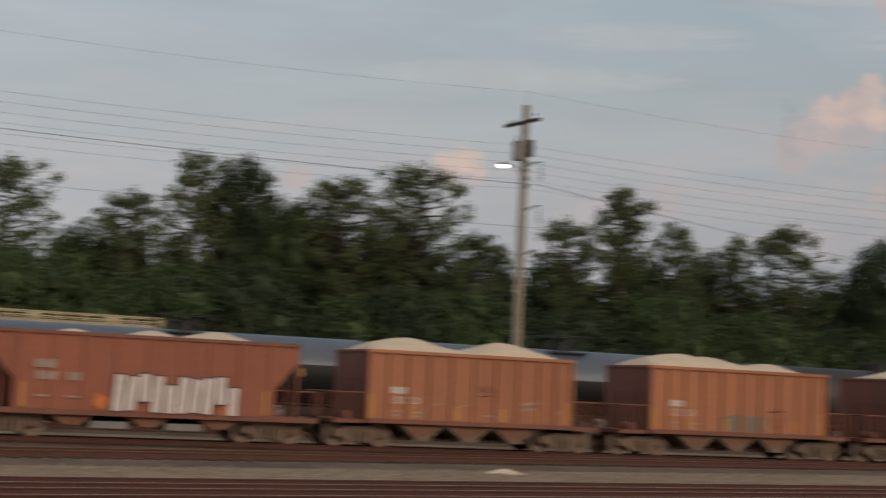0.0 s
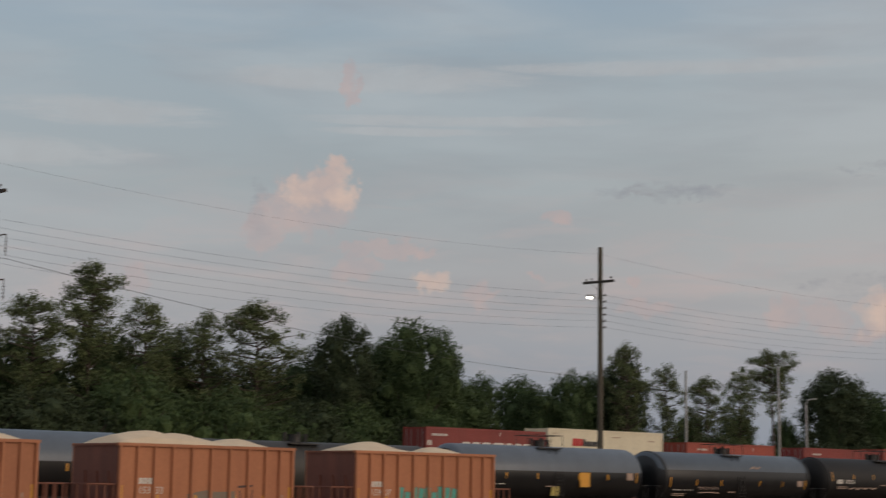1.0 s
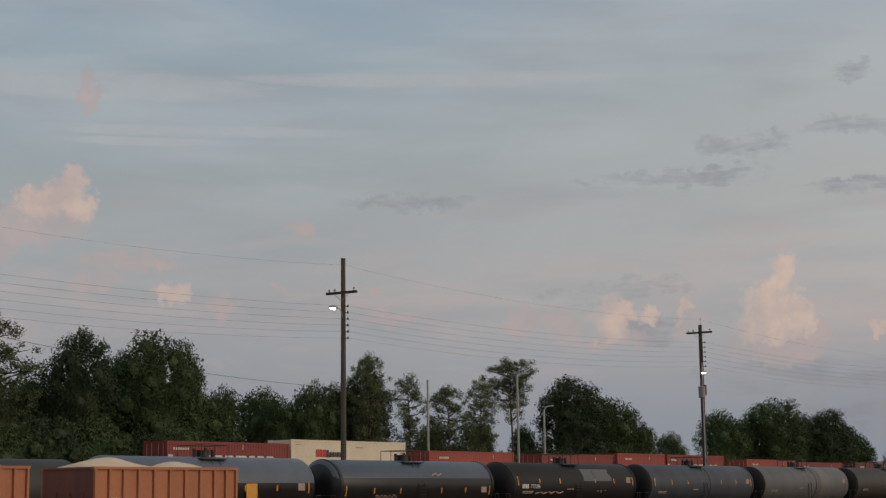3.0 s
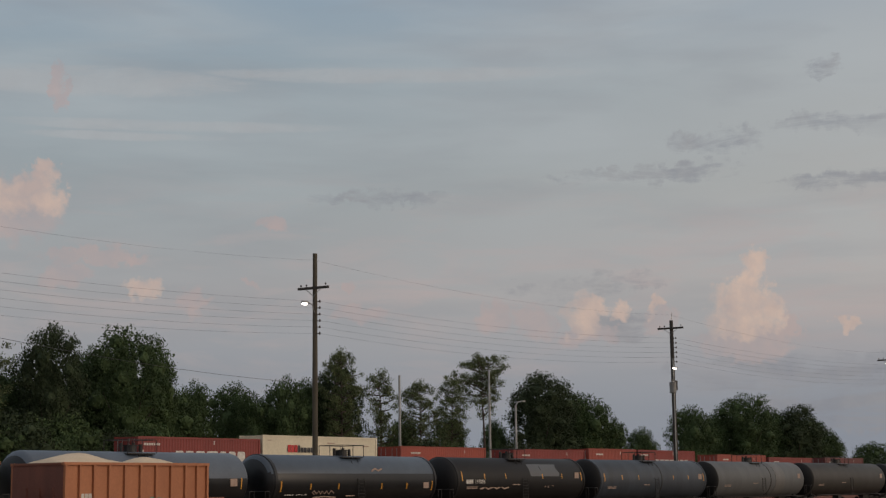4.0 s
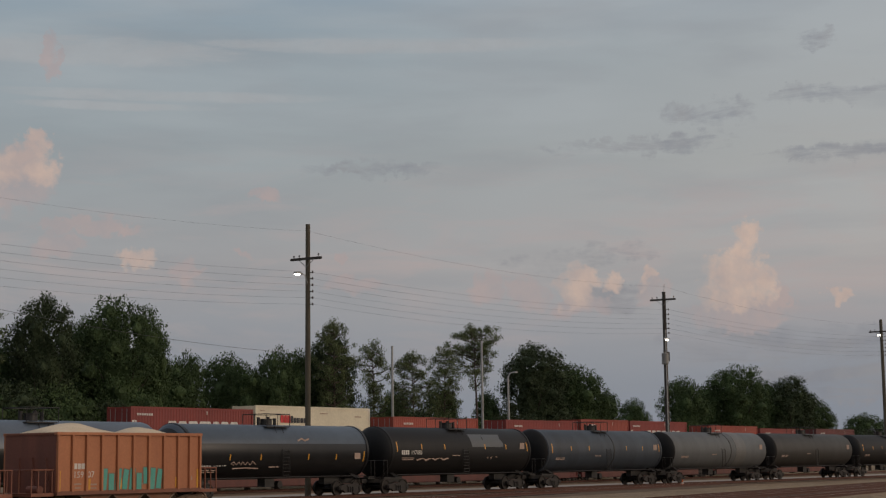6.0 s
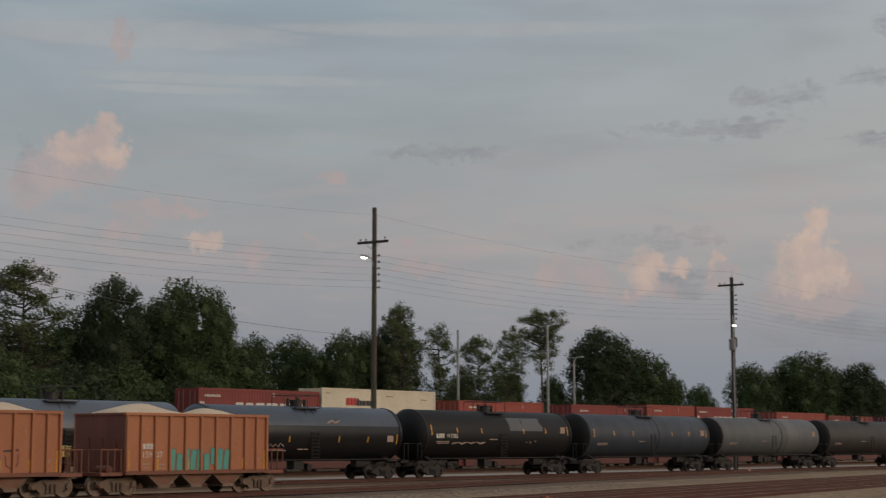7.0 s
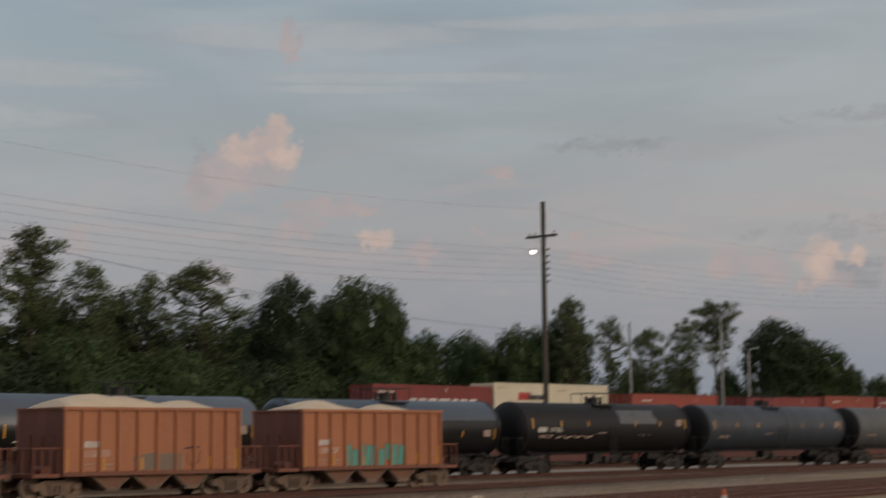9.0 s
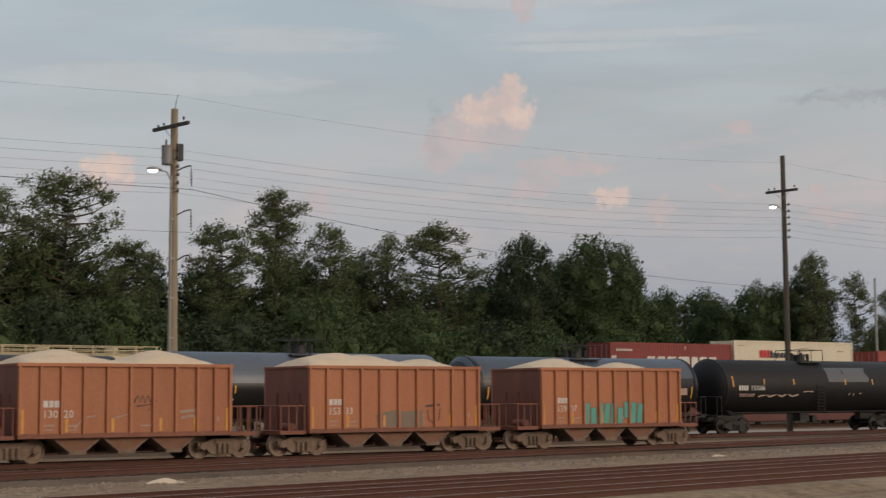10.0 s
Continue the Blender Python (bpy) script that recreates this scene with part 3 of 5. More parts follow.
def sand_load(bm, half, mounds, rim, w=1.54):
    n, m = 72, 26
    grid = []
    for i in range(n + 1):
        row = []
        for j in range(m + 1):
            x, y = -half + 2 * half * i / n, -w + 2 * w * j / m
            z = rim - 0.07 - 0.05 * abs(y) / w
            for mx, mz, spread in mounds:
                d = math.hypot((x - mx) / (spread * 1.3), y / 1.1)
                z = max(z, mz + 0.10 - 0.36 * math.sqrt(d * d + 0.06))
            z = min(z, rim - 0.10 + 0.75 * (w - abs(y)), rim - 0.10 + 0.75 * (half - abs(x)))
            z += 0.03 * noise.noise((x * 1.7, y * 1.7, half * 7)) + 0.012 * noise.noise((x * 7, y * 7, 3.0))
            row.append(bm.verts.new((x, y, z)))
        grid.append(row)
    for i in range(n):
        for j in range(m):
            bm.faces.new((grid[i][j], grid[i + 1][j], grid[i + 1][j + 1], grid[i][j + 1]))


def graffiti(car, name, letters, x0, z0, w, h, fill, line, y, label, step=None, fat=0.13):
    """A row of fat sprayed bars, outline first and fill on top."""
    step = step or w * 1.15
    for k, pts in enumerate(letters):
        q = [(x0 + k * step + px * w, z0 + pz * h) for px, pz in pts]
        a, b = bmesh.new(), bmesh.new()
        stroke(a, q, fat * 1.2, y, 0.003)
        stroke(b, q, fat * 0.92, y - 0.012, 0.003)
        letter = part(name, b, fill, car, label)
        part("outline", a, line, letter, "dark sprayed outline")


def open_hopper(x, label, mounds, stamp=""):
    """A three-bay ribbed open-top hopper car, 7.75 m body, loaded with pale sand. Origin at its middle on the rails."""
    half, w, z0, z1 = 3.87, 1.58, 0.94, 3.27
    car = thing("hopper_car", pose(x, HOPPER_Y, 0), label, "hopper car", "loaded hopper cars")
    yf = -w
    for s in (-1, 1):
        part("side_sheet", shape(box, -half, half, s * w - 0.02 * (s > 0) - 0.0, s * w + 0.02 * (s < 0) + 0.0, z0, z1), HOPPER, car)
    for s in (-1, 1):
        part("end_sheet", shape(box, s * half - 0.02, s * half + 0.02, -w + 0.022, w - 0.022, z0 - 0.05, z1 - 0.02), HOPPER_SHADED, car, "stained red-brown end sheet, darkened with painted shade")
    xs = [-half + 0.05 + (2 * half - 0.1) * f for f in (0.0, 0.094, 0.188, 0.290, 0.398, 0.508, 0.618, 0.728, 0.834, 0.922, 1.0)]
    rib = SHARED.get("rib")
    if rib is None:
        bm = bmesh.new()
        prism(bm, [(-0.06, 0.0), (-0.045, -0.10), (0.045, -0.10), (0.06, 0.0)], 2, z0 + 0.02, z1 - 0.06)
        rib = SHARED["rib"] = mesh_of(bm, HOPPER)
    for k, px in enumerate(xs):
        part("rib", rib, None, car, at=pose(px, yf, 0))
        part("rib", rib, None, car, at=pose(px, w, 0, 0, 0, 180))
    for s in (-1, 1):
        part("top_chord", shape(box, -half - 0.05, half + 0.05, s * w - 0.09, s * w + 0.09, z1 - 0.09, z1 + 0.02), HOPPER, car)
        part("side_sill", shape(box, -half - 0.0, half + 0.0, s * w - 0.07, s * w + 0.07, z0 - 0.11, z0 + 0.05), HOPPER_TRIM, car)
        part("end_chord", shape(box, s * half - 0.07, s * half + 0.07, -w + 0.095, w - 0.095, z1 - 0.07, z1 + 0.01), HOPPER_TRIM, car)
    part("centre_sill", shape(box, -4.75, 4.75, -0.18, 0.18, 0.62, 0.92), BLACK, car)
    for cx in (-1.75, 0.0, 1.75):
        for s in (-1, 1):
            a, b = sorted((s * 0.55, s * 1.42))
            c = part("hopper_chute", shape(prism, [(cx - 0.86, z0 - 0.06), (cx + 0.86, z0 - 0.06), (cx + 0.22, 0.40), (cx - 0.22, 0.40)], 1, a, b), CHUTE, car, "rust-brown discharge chute")
            part("chute_gate", shape(box, cx - 0.30, cx + 0.30, a - 0.05, b + 0.05, 0.28, 0.41), TRUCK, c)
            part("chute_edge", shape(prism, [(cx - 0.95, z0 - 0.06), (cx - 0.84, z0 - 0.06), (cx - 0.20, 0.38), (cx - 0.28, 0.36)], 1, a - 0.03, b + 0.03), TRUCK, c)
            part("chute_edge", shape(prism, [(cx + 0.84, z0 - 0.06), (cx + 0.95, z0 - 0.06), (cx + 0.28, 0.36), (cx + 0.20, 0.38)], 1, a - 0.03, b + 0.03), TRUCK, c)
    bm = bmesh.new()
    sand_load(bm, half - 0.03, mounds, z1)
    part("sand_load", bm, SAND, car, "heaped pale limestone sand", smooth=True)
    for s in (-1, 1):
        e = s * (half + 1.12)
        part("end_platform", shape(box, min(s * half + 0.03 * s, e), max(s * half + 0.03 * s, e), -1.5, 1.5, 0.80, 0.93), HOPPER_TRIM, car)
        post = SHARED.setdefault("railing_post", mesh_of(shape(tube, (0, 0, 0.92), (0, 0, 1.82), 0.032, 0.032, 6), HOPPER_TRIM))
        for yy in (-1.46, 1.46):
            part("railing_bar", shape(tube, (s * half, yy, 1.82), (e, yy, 1.82), 0.028, 0.028, 6), HOPPER_TRIM, car)
            for k in range(4):
                part("railing_post", post, None, car, at=pose(s * (half + 0.1 + 0.33 * k), yy, 0))
        for k in range(3):
            part("railing_post", post, None, car, at=pose(e, -0.73 + 0.73 * k, 0))
        part("railing_bar", shape(tube, (e, -1.46, 1.82), (e, 1.46, 1.82), 0.028, 0.028, 6), HOPPER_TRIM, car)
        part("step_ladder", shape(box, e - 0.03, e + 0.03, -1.52, -1.12, 0.35, 0.41), HOPPER_TRIM, car)
        for k in range(3):
            part("end_brace", shape(prism, [(-1.3 + k * 0.95, 0.93), (-1.18 + k * 0.95, 0.93), (-0.9 + k * 0.8, 2.3), (-1.0 + k * 0.8, 2.3)], 0, s * (half + 0.05) - 0.03, s * (half + 0.05) + 0.03), HOPPER_SHADED, car)
        add_truck(car, s * 3.85, 1.62, 0.42, TRUCK, WHEEL)
        add_coupler(car, s * 4.75, s * 5.28, TRUCK)
        part("grab_stripe", shape(box, s * (half - 0.16) - 0.05, s * (half - 0.16) + 0.05, yf - 0.02, yf - 0.002, 0.98, 1.78), AMBER, car, "yellow safety stripe")
    bm = bmesh.new()
    tube(bm, (-half - 0.5, -1.25, 1.05), (-half - 0.5, -0.55, 1.05), 0.16, 0.16, 12)
    part("brake_cylinder", bm, HOPPER_SHADED, car)
    for px in (-half + 1.62, -half + 3.25, -half + 5.0, -half + 6.3):
        part("reflector", shape(box, px, px + 0.10, yf - 0.012, yf - 0.002, 1.02, 1.46), AMBER, car, "worn amber reflector strip")
    stencils(car, FADED, "faded white stencilled marks",
             (-half + 0.90, 1.22, (0.36,), 0.06, yf - 0.003, 0.05),
             (-half + 0.94, 1.08, (0.28,), 0.05, yf - 0.003, 0.05),
             (-half + 1.66, 1.20, (0.4,), 0.06, yf - 0.003, 0.05),
             (-half + 1.70, 1.06, (0.33,), 0.05, yf - 0.003, 0.05),
             (-half + 4.3, 1.18, (0.46,), 0.06, yf - 0.003, 0.05),
             (half - 0.62, 1.32, (0.16,), 0.18, yf - 0.003, 0.05))
    stencils(car, WHITE, "white stencilled initials", (-half + 0.86, 1.84, (0.17, 0.15, 0.17), 0.22, yf - 0.003, 0.035))
    a, b = stamp.split()
    for word, px in ((a, -half + 0.84), (b, -half + 1.56)):
        part("car_number", text_mesh(word, 0.36, WHITE), None, car, "white stencilled car number", at=pose(px, yf - 0.006, 1.50, 90, 0, 0))
    return car


BAR_TALL = [(0.16, 0.02), (0.26, 0.98)]
BAR_LOW = [(0.20, 0.00), (0.22, 0.66)]
BAR_HIGH = [(0.22, 0.40), (0.20, 1.04)]
BAR_BENT = [(0.14, 0.06), (0.20, 0.52), (0.30, 0.92)]

car = open_hopper(22.75, "rust-red ribbed hopper car, dark scrawled tag, heaped pale sand", [(-2.0, 3.78, 1.15), (1.75, 3.80, 1.0), (-3.2, 3.45, 0.8)], stamp="130 20")
part("spray_tag", shape(stroke, [(0.2, 2.0), (0.32, 2.22), (0.4, 2.0), (0.52, 2.24), (0.58, 1.98), (0.7, 2.22), (0.78, 2.0), (0.9, 2.24), (1.0, 2.02)], 0.03, -1.585, 0.004), SPRAY_DARK, car, "dark scrawled spray tag")
part("spray_tag", shape(stroke, [(0.3, 1.86), (0.9, 1.92), (0.7, 1.72), (0.98, 1.8), (0.92, 1.56)], 0.026, -1.585, 0.004), SPRAY_DARK, car, "dark scrawled spray tag")
part("spray_tag", shape(stroke, [(1.95, 1.66), (2.6, 1.72)], 0.05, -1.585, 0.004), FADED, car, "faded white spray tag")
part("spray_tag", shape(stroke, [(2.0, 1.46), (2.3, 1.52), (2.6, 1.45)], 0.05, -1.585, 0.004), FADED, car, "faded white spray tag")
part("spray_tag", shape(stroke, [(-1.9, 1.15), (-1.6, 1.5), (-1.2, 1.55)], 0.025, -1.585, 0.004), FADED, car, "faded white spray tag")
part("spray_tag", shape(stroke, [(-0.6, 1.45), (0.1, 1.62)], 0.022, -1.585, 0.004), FADED, car, "faded white spray tag")

car = open_hopper(33.66, "rust-red ribbed hopper car, rubbed-out patch, heaped pale sand", [(-1.9, 3.80, 1.3), (-0.6, 3.74, 1.25), (2.1, 3.62, 1.0)], stamp="153 33")
part("spray_tag", shape(stroke, [(-0.6, 1.25), (-0.1, 1.34), (0.35, 1.28), (0.9, 1.30)], 0.3, -1.585, 0.004), TEAL_FADED, car, "rubbed-out teal spray patch")
part("spray_tag", shape(stroke, [(1.35, 1.78), (1.95, 1.82)], 0.04, -1.585, 0.004), SPRAY_DARK, car, "dark scrawled spray tag")
part("spray_tag", shape(stroke, [(1.4, 1.62), (1.45, 1.25), (1.7, 1.12), (1.95, 1.28), (1.98, 1.65)], 0.022, -1.585, 0.004), SPRAY_DARK, car, "dark scrawled spray tag")

car = open_hopper(44.52, "rust-red ribbed hopper car, teal graffiti, heaped pale sand", [(-2.0, 3.70, 1.15), (1.75, 3.56, 1.1)], stamp="159 07")
graffiti(car, "graffiti_bar", [BAR_TALL, BAR_LOW, BAR_TALL, BAR_BENT, BAR_TALL, BAR_LOW, BAR_HIGH, BAR_TALL, BAR_BENT], -1.55, 1.10, 0.5, 0.62, TEAL, TEAL_FADED, -1.588, "teal spray graffiti", step=0.37, fat=0.14)


def slope_end_hopper(x):
    """The older hopper car with cut-away sloping ends and silver graffiti."""
    half, w, z0, z1 = 4.93, 1.58, 0.86, 3.27
    car = thing("hopper_car", pose(x, HOPPER_Y, 0), "rust-red hopper car with sloping ends, silver-white graffiti and sand", "hopper car", "loaded hopper cars")
    side = [(-half, z1), (half, z1), (half, 2.70), (half - 0.75, 1.80), (half - 0.75, z0), (-half + 0.75, z0), (-half + 0.75, 1.80), (-half, 2.70)]
    for s in (-1, 1):
        part("side_sheet", shape(prism, side, 1, s * w - 0.02, s * w + 0.02), HOPPER_OLD, car)
        part("top_chord", shape(box, -half - 0.04, half + 0.04, s * w - 0.09, s * w + 0.09, z1 - 0.08, z1 + 0.03), HOPPER_TRIM, car)
        part("side_sill", shape(box, -half - 0.75, half + 0.75, s * w - 0.06, s * w + 0.06, z0 - 0.13, z0 + 0.04), HOPPER_TRIM, car)
        part("end_sheet", shape(prism, [(s * half, z1 - 0.1), (s * half, 2.7), (s * (half - 2.6), 0.7), (s * (half - 2.7), 0.75), (s * (half - 0.06), 2.75), (s * (half - 0.06), z1 - 0.1)], 1, -w + 0.022, w - 0.022), HOPPER_SHADED, car, "dark sloping end sheet")
        for yy in (-1, 1):
            part("end_post", shape(box, s * half - 0.05, s * half + 0.05, yy * 1.5 - 0.05, yy * 1.5 + 0.05, z0, 2.8), HOPPER_SHADED, car)
            part("end_post", shape(box, s * (half - 0.38) - 0.03, s * (half - 0.38) + 0.03, yy * 1.5 - 0.04, yy * 1.5 + 0.04, z0, 2.2), HOPPER_SHADED, car)
        part("end_platform", shape(box, min(s * (half - 0.7), s * (half + 0.75)), max(s * (half - 0.7), s * (half + 0.75)), -1.5, 1.5, 0.74, 0.86), HOPPER_TRIM, car)
        bm = bmesh.new()
        for yy in (-1.45, 1.45):
            tube(bm, (s * half, yy, 1.75), (s * (half + 0.72), yy, 1.75), 0.028, 0.028, 6)
            tube(bm, (s * (half + 0.72), yy, 0.86), (s * (half + 0.72), yy, 1.75), 0.028, 0.028, 6)
        part("end_railing", bm, HOPPER_TRIM, car)
        add_truck(car, s * 4.2, 1.62, 0.42, TRUCK, WHEEL)
        add_coupler(car, s * (half + 0.6), s * (half + 1.1), TRUCK)
        part("grab_stripe", shape(box, s * (half - 1.0) - 0.09, s * (half - 1.0) + 0.09, -w - 0.03, -w - 0.021, 0.95, 1.7), AMBER, car, "yellow safety stripe")
    xs = [-4.0 + k * 1.0 for k in range(9)]
    rib = mesh_of(shape(prism, [(-0.10, 0.0), (-0.07, -0.055), (0.07, -0.055), (0.10, 0.0)], 2, z0 + 0.05, z1 - 0.08), HOPPER_OLD)
    for px in xs:
        part("rib", rib, None, car, at=pose(px, -w - 0.019, 0))
        part("rib", rib, None, car, at=pose(px, w + 0.019, 0, 0, 0, 180))
    part("centre_sill", shape(box, -half - 0.6, half + 0.6, -0.18, 0.18, 0.56, 0.84), BLACK, car)
    for cx in (-2.3, 0.1, 2.4):
        for s in (-1, 1):
            a, b = sorted((s * 0.4, s * 1.4))
            part("hopper_chute", shape(prism, [(cx - 0.75, z0 - 0.08), (cx + 0.75, z0 - 0.08), (cx + 0.25, 0.42), (cx - 0.25, 0.42)], 1, a, b), CHUTE, car, "rust-brown discharge chute")
    for cx in (-1.1, 1.3):
        part("outlet_box", shape(box, cx - 0.6, cx + 0.6, -1.3, 1.3, 0.34, 0.56), CAN, car, "pale grey outlet box")
    bm = bmesh.new()
    sand_load(bm, half - 0.1, [(-2.2, 3.42, 0.9), (0.4, 3.50, 0.9), (2.5, 3.58, 1.0)], z1)
    part("sand_load", bm, SAND, car, "heaped pale limestone sand", smooth=True)
    stencils(car, FADED, "faded white stencilled marks",
             (-3.55, 2.15, (0.2, 0.18, 0.2), 0.26, -w - 0.07, 0.03),
             (-3.5, 1.78, (0.2, 0.18, 0.2), 0.26, -w - 0.07, 0.03),
             (-2.55, 1.78, (0.2, 0.18), 0.26, -w - 0.07, 0.03),
             (-3.5, 1.25, (0.4,), 0.07, -w - 0.07, 0.05),
             (-2.55, 1.25, (0.4,), 0.07, -w - 0.07, 0.05))
    for k, (px, pz) in enumerate(((-1.45, 1.04), (-1.6, 1.12), (0.35, 0.98), (2.5, 0.98))):
        part("spray_splash", shape(stroke, [(px, pz), (px + 0.05, pz + 0.2)], 0.1, -w - 0.072 - 0.002 * k, 0.004), SPRAY_ORANGE, car, "orange spray splash")
    graffiti(car, "graffiti_bar", [BAR_TALL, BAR_BENT, BAR_HIGH, BAR_TALL, BAR_LOW, BAR_TALL, BAR_BENT, BAR_TALL, BAR_HIGH, BAR_LOW], -1.05, 1.04, 0.55, 0.86, SPRAY_WHITE, SPRAY_DARK, -w - 0.085, "silver-white spray graffiti", step=0.41, fat=0.17)
    return car


slope_end_hopper(11.5)

TRAIN = []


def add_dome(car, z, parent_mat, rail=True):
    bm = bmesh.new()
    tube(bm, (0, 0, z - 0.12), (0, 0, z + 0.30), 0.36, 0.34, 16)
    tube(bm, (0, 0, z + 0.30), (0, 0, z + 0.36), 0.40, 0.40, 16)
    for px, py, h in ((-0.55, 0.1, 0.45), (0.62, -0.1, 0.40), (0.5, 0.3, 0.5)):
        tube(bm, (px, py, z - 0.15), (px, py, z + h), 0.10, 0.10, 10)
    d = part("manway", bm, BLACK, car, "black manway dome and valves")
    part("platform", shape(box, -0.95, 0.95, -0.95, 0.95, z - 0.16, z - 0.10), BLACK, car)
    if rail:
        bm = bmesh.new()
        for px in (-1.0, 0.0, 1.0):
            for py in (-0.95, 0.95):
                tube(bm, (px, py, z - 0.12), (px, py, z + 0.62), 0.022, 0.022, 5)
        for py in (-0.95, 0.95):
            tube(bm, (-1.0, py, z + 0.62), (1.0, py, z + 0.62), 0.022, 0.022, 5)
        for px in (-1.0, 1.0):
            tube(bm, (px, -0.95, z + 0.62), (px, 0.95, z + 0.62), 0.022, 0.022, 5)
        part("platform_railing", bm, BLACK, car)


def tank_car(x0, x1, paint, label, radius=1.58, band=None, stamp="", stripes=2.95, panel=False, dome=True, rail=True, jacket=False, placard=False, seam=(), top_tone=None, top_from=0.05, head=None):
    """A tank car between its coupler faces x0 and x1 (at the start)."""
    L = x1 - x0
    car = thing("tank_car", pose((x0 + x1) / 2, TANK_Y, 0), label, "tank car", "tank cars of the passing train")
    TRAIN.append((car, (x0 + x1) / 2))
    half, zc = L / 2 - 0.62, 1.08 + radius
    prof = []
    for k in range(9):
        a = k * math.pi / 16
        prof.append((-half + 0.62 * (1 - math.sin(a)), radius * math.cos(a)))
    prof = prof[::-1]
    prof = [(prof[0][0], 0.0)] + prof[1:]
    prof += [(-p, r) for p, r in prof[::-1]]
    bm = shape(lathe, prof, 64)
    # upper faces get blue-grey; on the glossy car this paints its sky sheen
    if top_tone:
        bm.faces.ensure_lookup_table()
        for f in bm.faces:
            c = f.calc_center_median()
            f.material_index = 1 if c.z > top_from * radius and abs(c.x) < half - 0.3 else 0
    if head:
        for f in bm.faces:
            f.material_index = 1 if f.calc_center_median().x < -half + 0.5 else 0
    tank = part("tank", bm, [paint, top_tone or head] if top_tone or head else paint, car, at=pose(0, 0, zc), smooth=True)
    for px, wd, dr, mat in ([(s, 0.12, 0.02, BLACK) for s in seam] + [(b[0], b[1], 0.015, b[2]) for b in (band or [])]):
        bm = bmesh.new()
        lathe(bm, [(px - wd / 2, radius - 0.01), (px - wd / 2, radius + dr), (px + wd / 2, radius + dr), (px + wd / 2, radius - 0.01)], 64)
        part("tank_band", bm, mat, tank, smooth=False)
    if jacket:
        for s in (-1, 1):
            bm = bmesh.new()
            lathe(bm, [(s * (half - 0.75), radius - 0.01), (s * (half - 0.75), radius + 0.03), (s * (half - 0.55), radius + 0.03), (s * (half - 0.50), radius - 0.03)], 64)
            part("jacket_ring", bm, paint, tank)
    if panel:
        for px, wd in ((1.55, 1.5), (3.35, 2.1)):
            bm = bmesh.new()
            n = 8
            cols = [[bm.verts.new((px + (u - 0.5) * wd + 0.12 * math.sin(k * 0.9) * (1 if u else 0), -(radius + 0.006) * math.cos(a), (radius + 0.006) * math.sin(a))) for k in range(n + 1) for a in (0.18 + 0.62 * k / n,)] for u in (0, 1)]
            for k in range(n):
                bm.faces.new((cols[0][k], cols[1][k], cols[1][k + 1], cols[0][k + 1]))
            part("repaint_panel", bm, PANEL_GREY, tank, "grey repainted panel")
    if dome:
        add_dome(car, zc + radius, paint, rail)
    for s in (-1, 1):
        e = s * (L / 2 - 0.45)
        bm = bmesh.new()
        box(bm, min(s * (half - 3.2), e), max(s * (half - 3.2), e), -0.22, 0.22, 0.70, 1.12)
        prism(bm, [(-1.35, 1.02), (1.35, 1.02), (0.5, 1.5), (-0.5, 1.5)], 0, s * (half - 1.35) - 0.2, s * (half - 1.35) + 0.2)
        part("stub_sill", bm, BLACK, car)
        bm = bmesh.new()
        box(bm, min(s * (half - 0.5), e), max(s * (half - 0.5), e), -1.45, 1.45, 0.96, 1.04)
        for yy in (-1.45, 1.45):
            tube(bm, (s * (half - 0.2), yy, 1.0), (s * (half - 0.2), yy, 2.1), 0.022, 0.022, 5)
            tube(bm, (e, yy, 1.0), (e, yy, 2.1), 0.022, 0.022, 5)
            tube(bm, (s * (half - 0.2), yy, 2.1), (e, yy, 2.1), 0.022, 0.022, 5)
        tube(bm, (e, -1.45, 2.1), (e, 1.45, 2.1), 0.022, 0.022, 5)
        part("end_railing", bm, BLACK, car)
        add_truck(car, s * (L / 2 - 2.35), 1.78, 0.457, TRUCK_BLACK, WHEEL_DARK, True)
        add_coupler(car, s * (L / 2 - 0.5), s * (L / 2 - 0.05), TRUCK_BLACK)
    bm = bmesh.new()
    for px in (-0.3, 0.3):
        tube(bm, (px, -radius - 0.06, 1.25), (px, -radius - 0.06, zc), 0.02, 0.02, 5)
        tube(bm, (px, -radius - 0.06, zc), (px, -0.95, zc + radius - 0.1), 0.02, 0.02, 5)
    for k in range(8):
        tube(bm, (-0.3, -radius - 0.06, 1.3 + 0.2 * k), (0.3, -radius - 0.06, 1.3 + 0.2 * k), 0.016, 0.016, 5)
    part("side_ladder", bm, BLACK, car)
    bm = bmesh.new()
    tube(bm, (-half + 0.9, -radius - 0.05, 1.18), (half - 0.9, -radius - 0.05, 1.18), 0.03, 0.03, 6)
    tube(bm, (0.9, -0.3, 0.75), (0.9, 0.3, 0.75), 0.22, 0.22, 12)
    box(bm, -0.4, 0.4, -0.3, 0.3, 0.62, 1.12)
    part("underframe_piping", bm, BLACK, car)

    def on_skin(z, out=0.012):
        return -math.sqrt(max(0.01, (radius + out) ** 2 - (z - zc) ** 2))
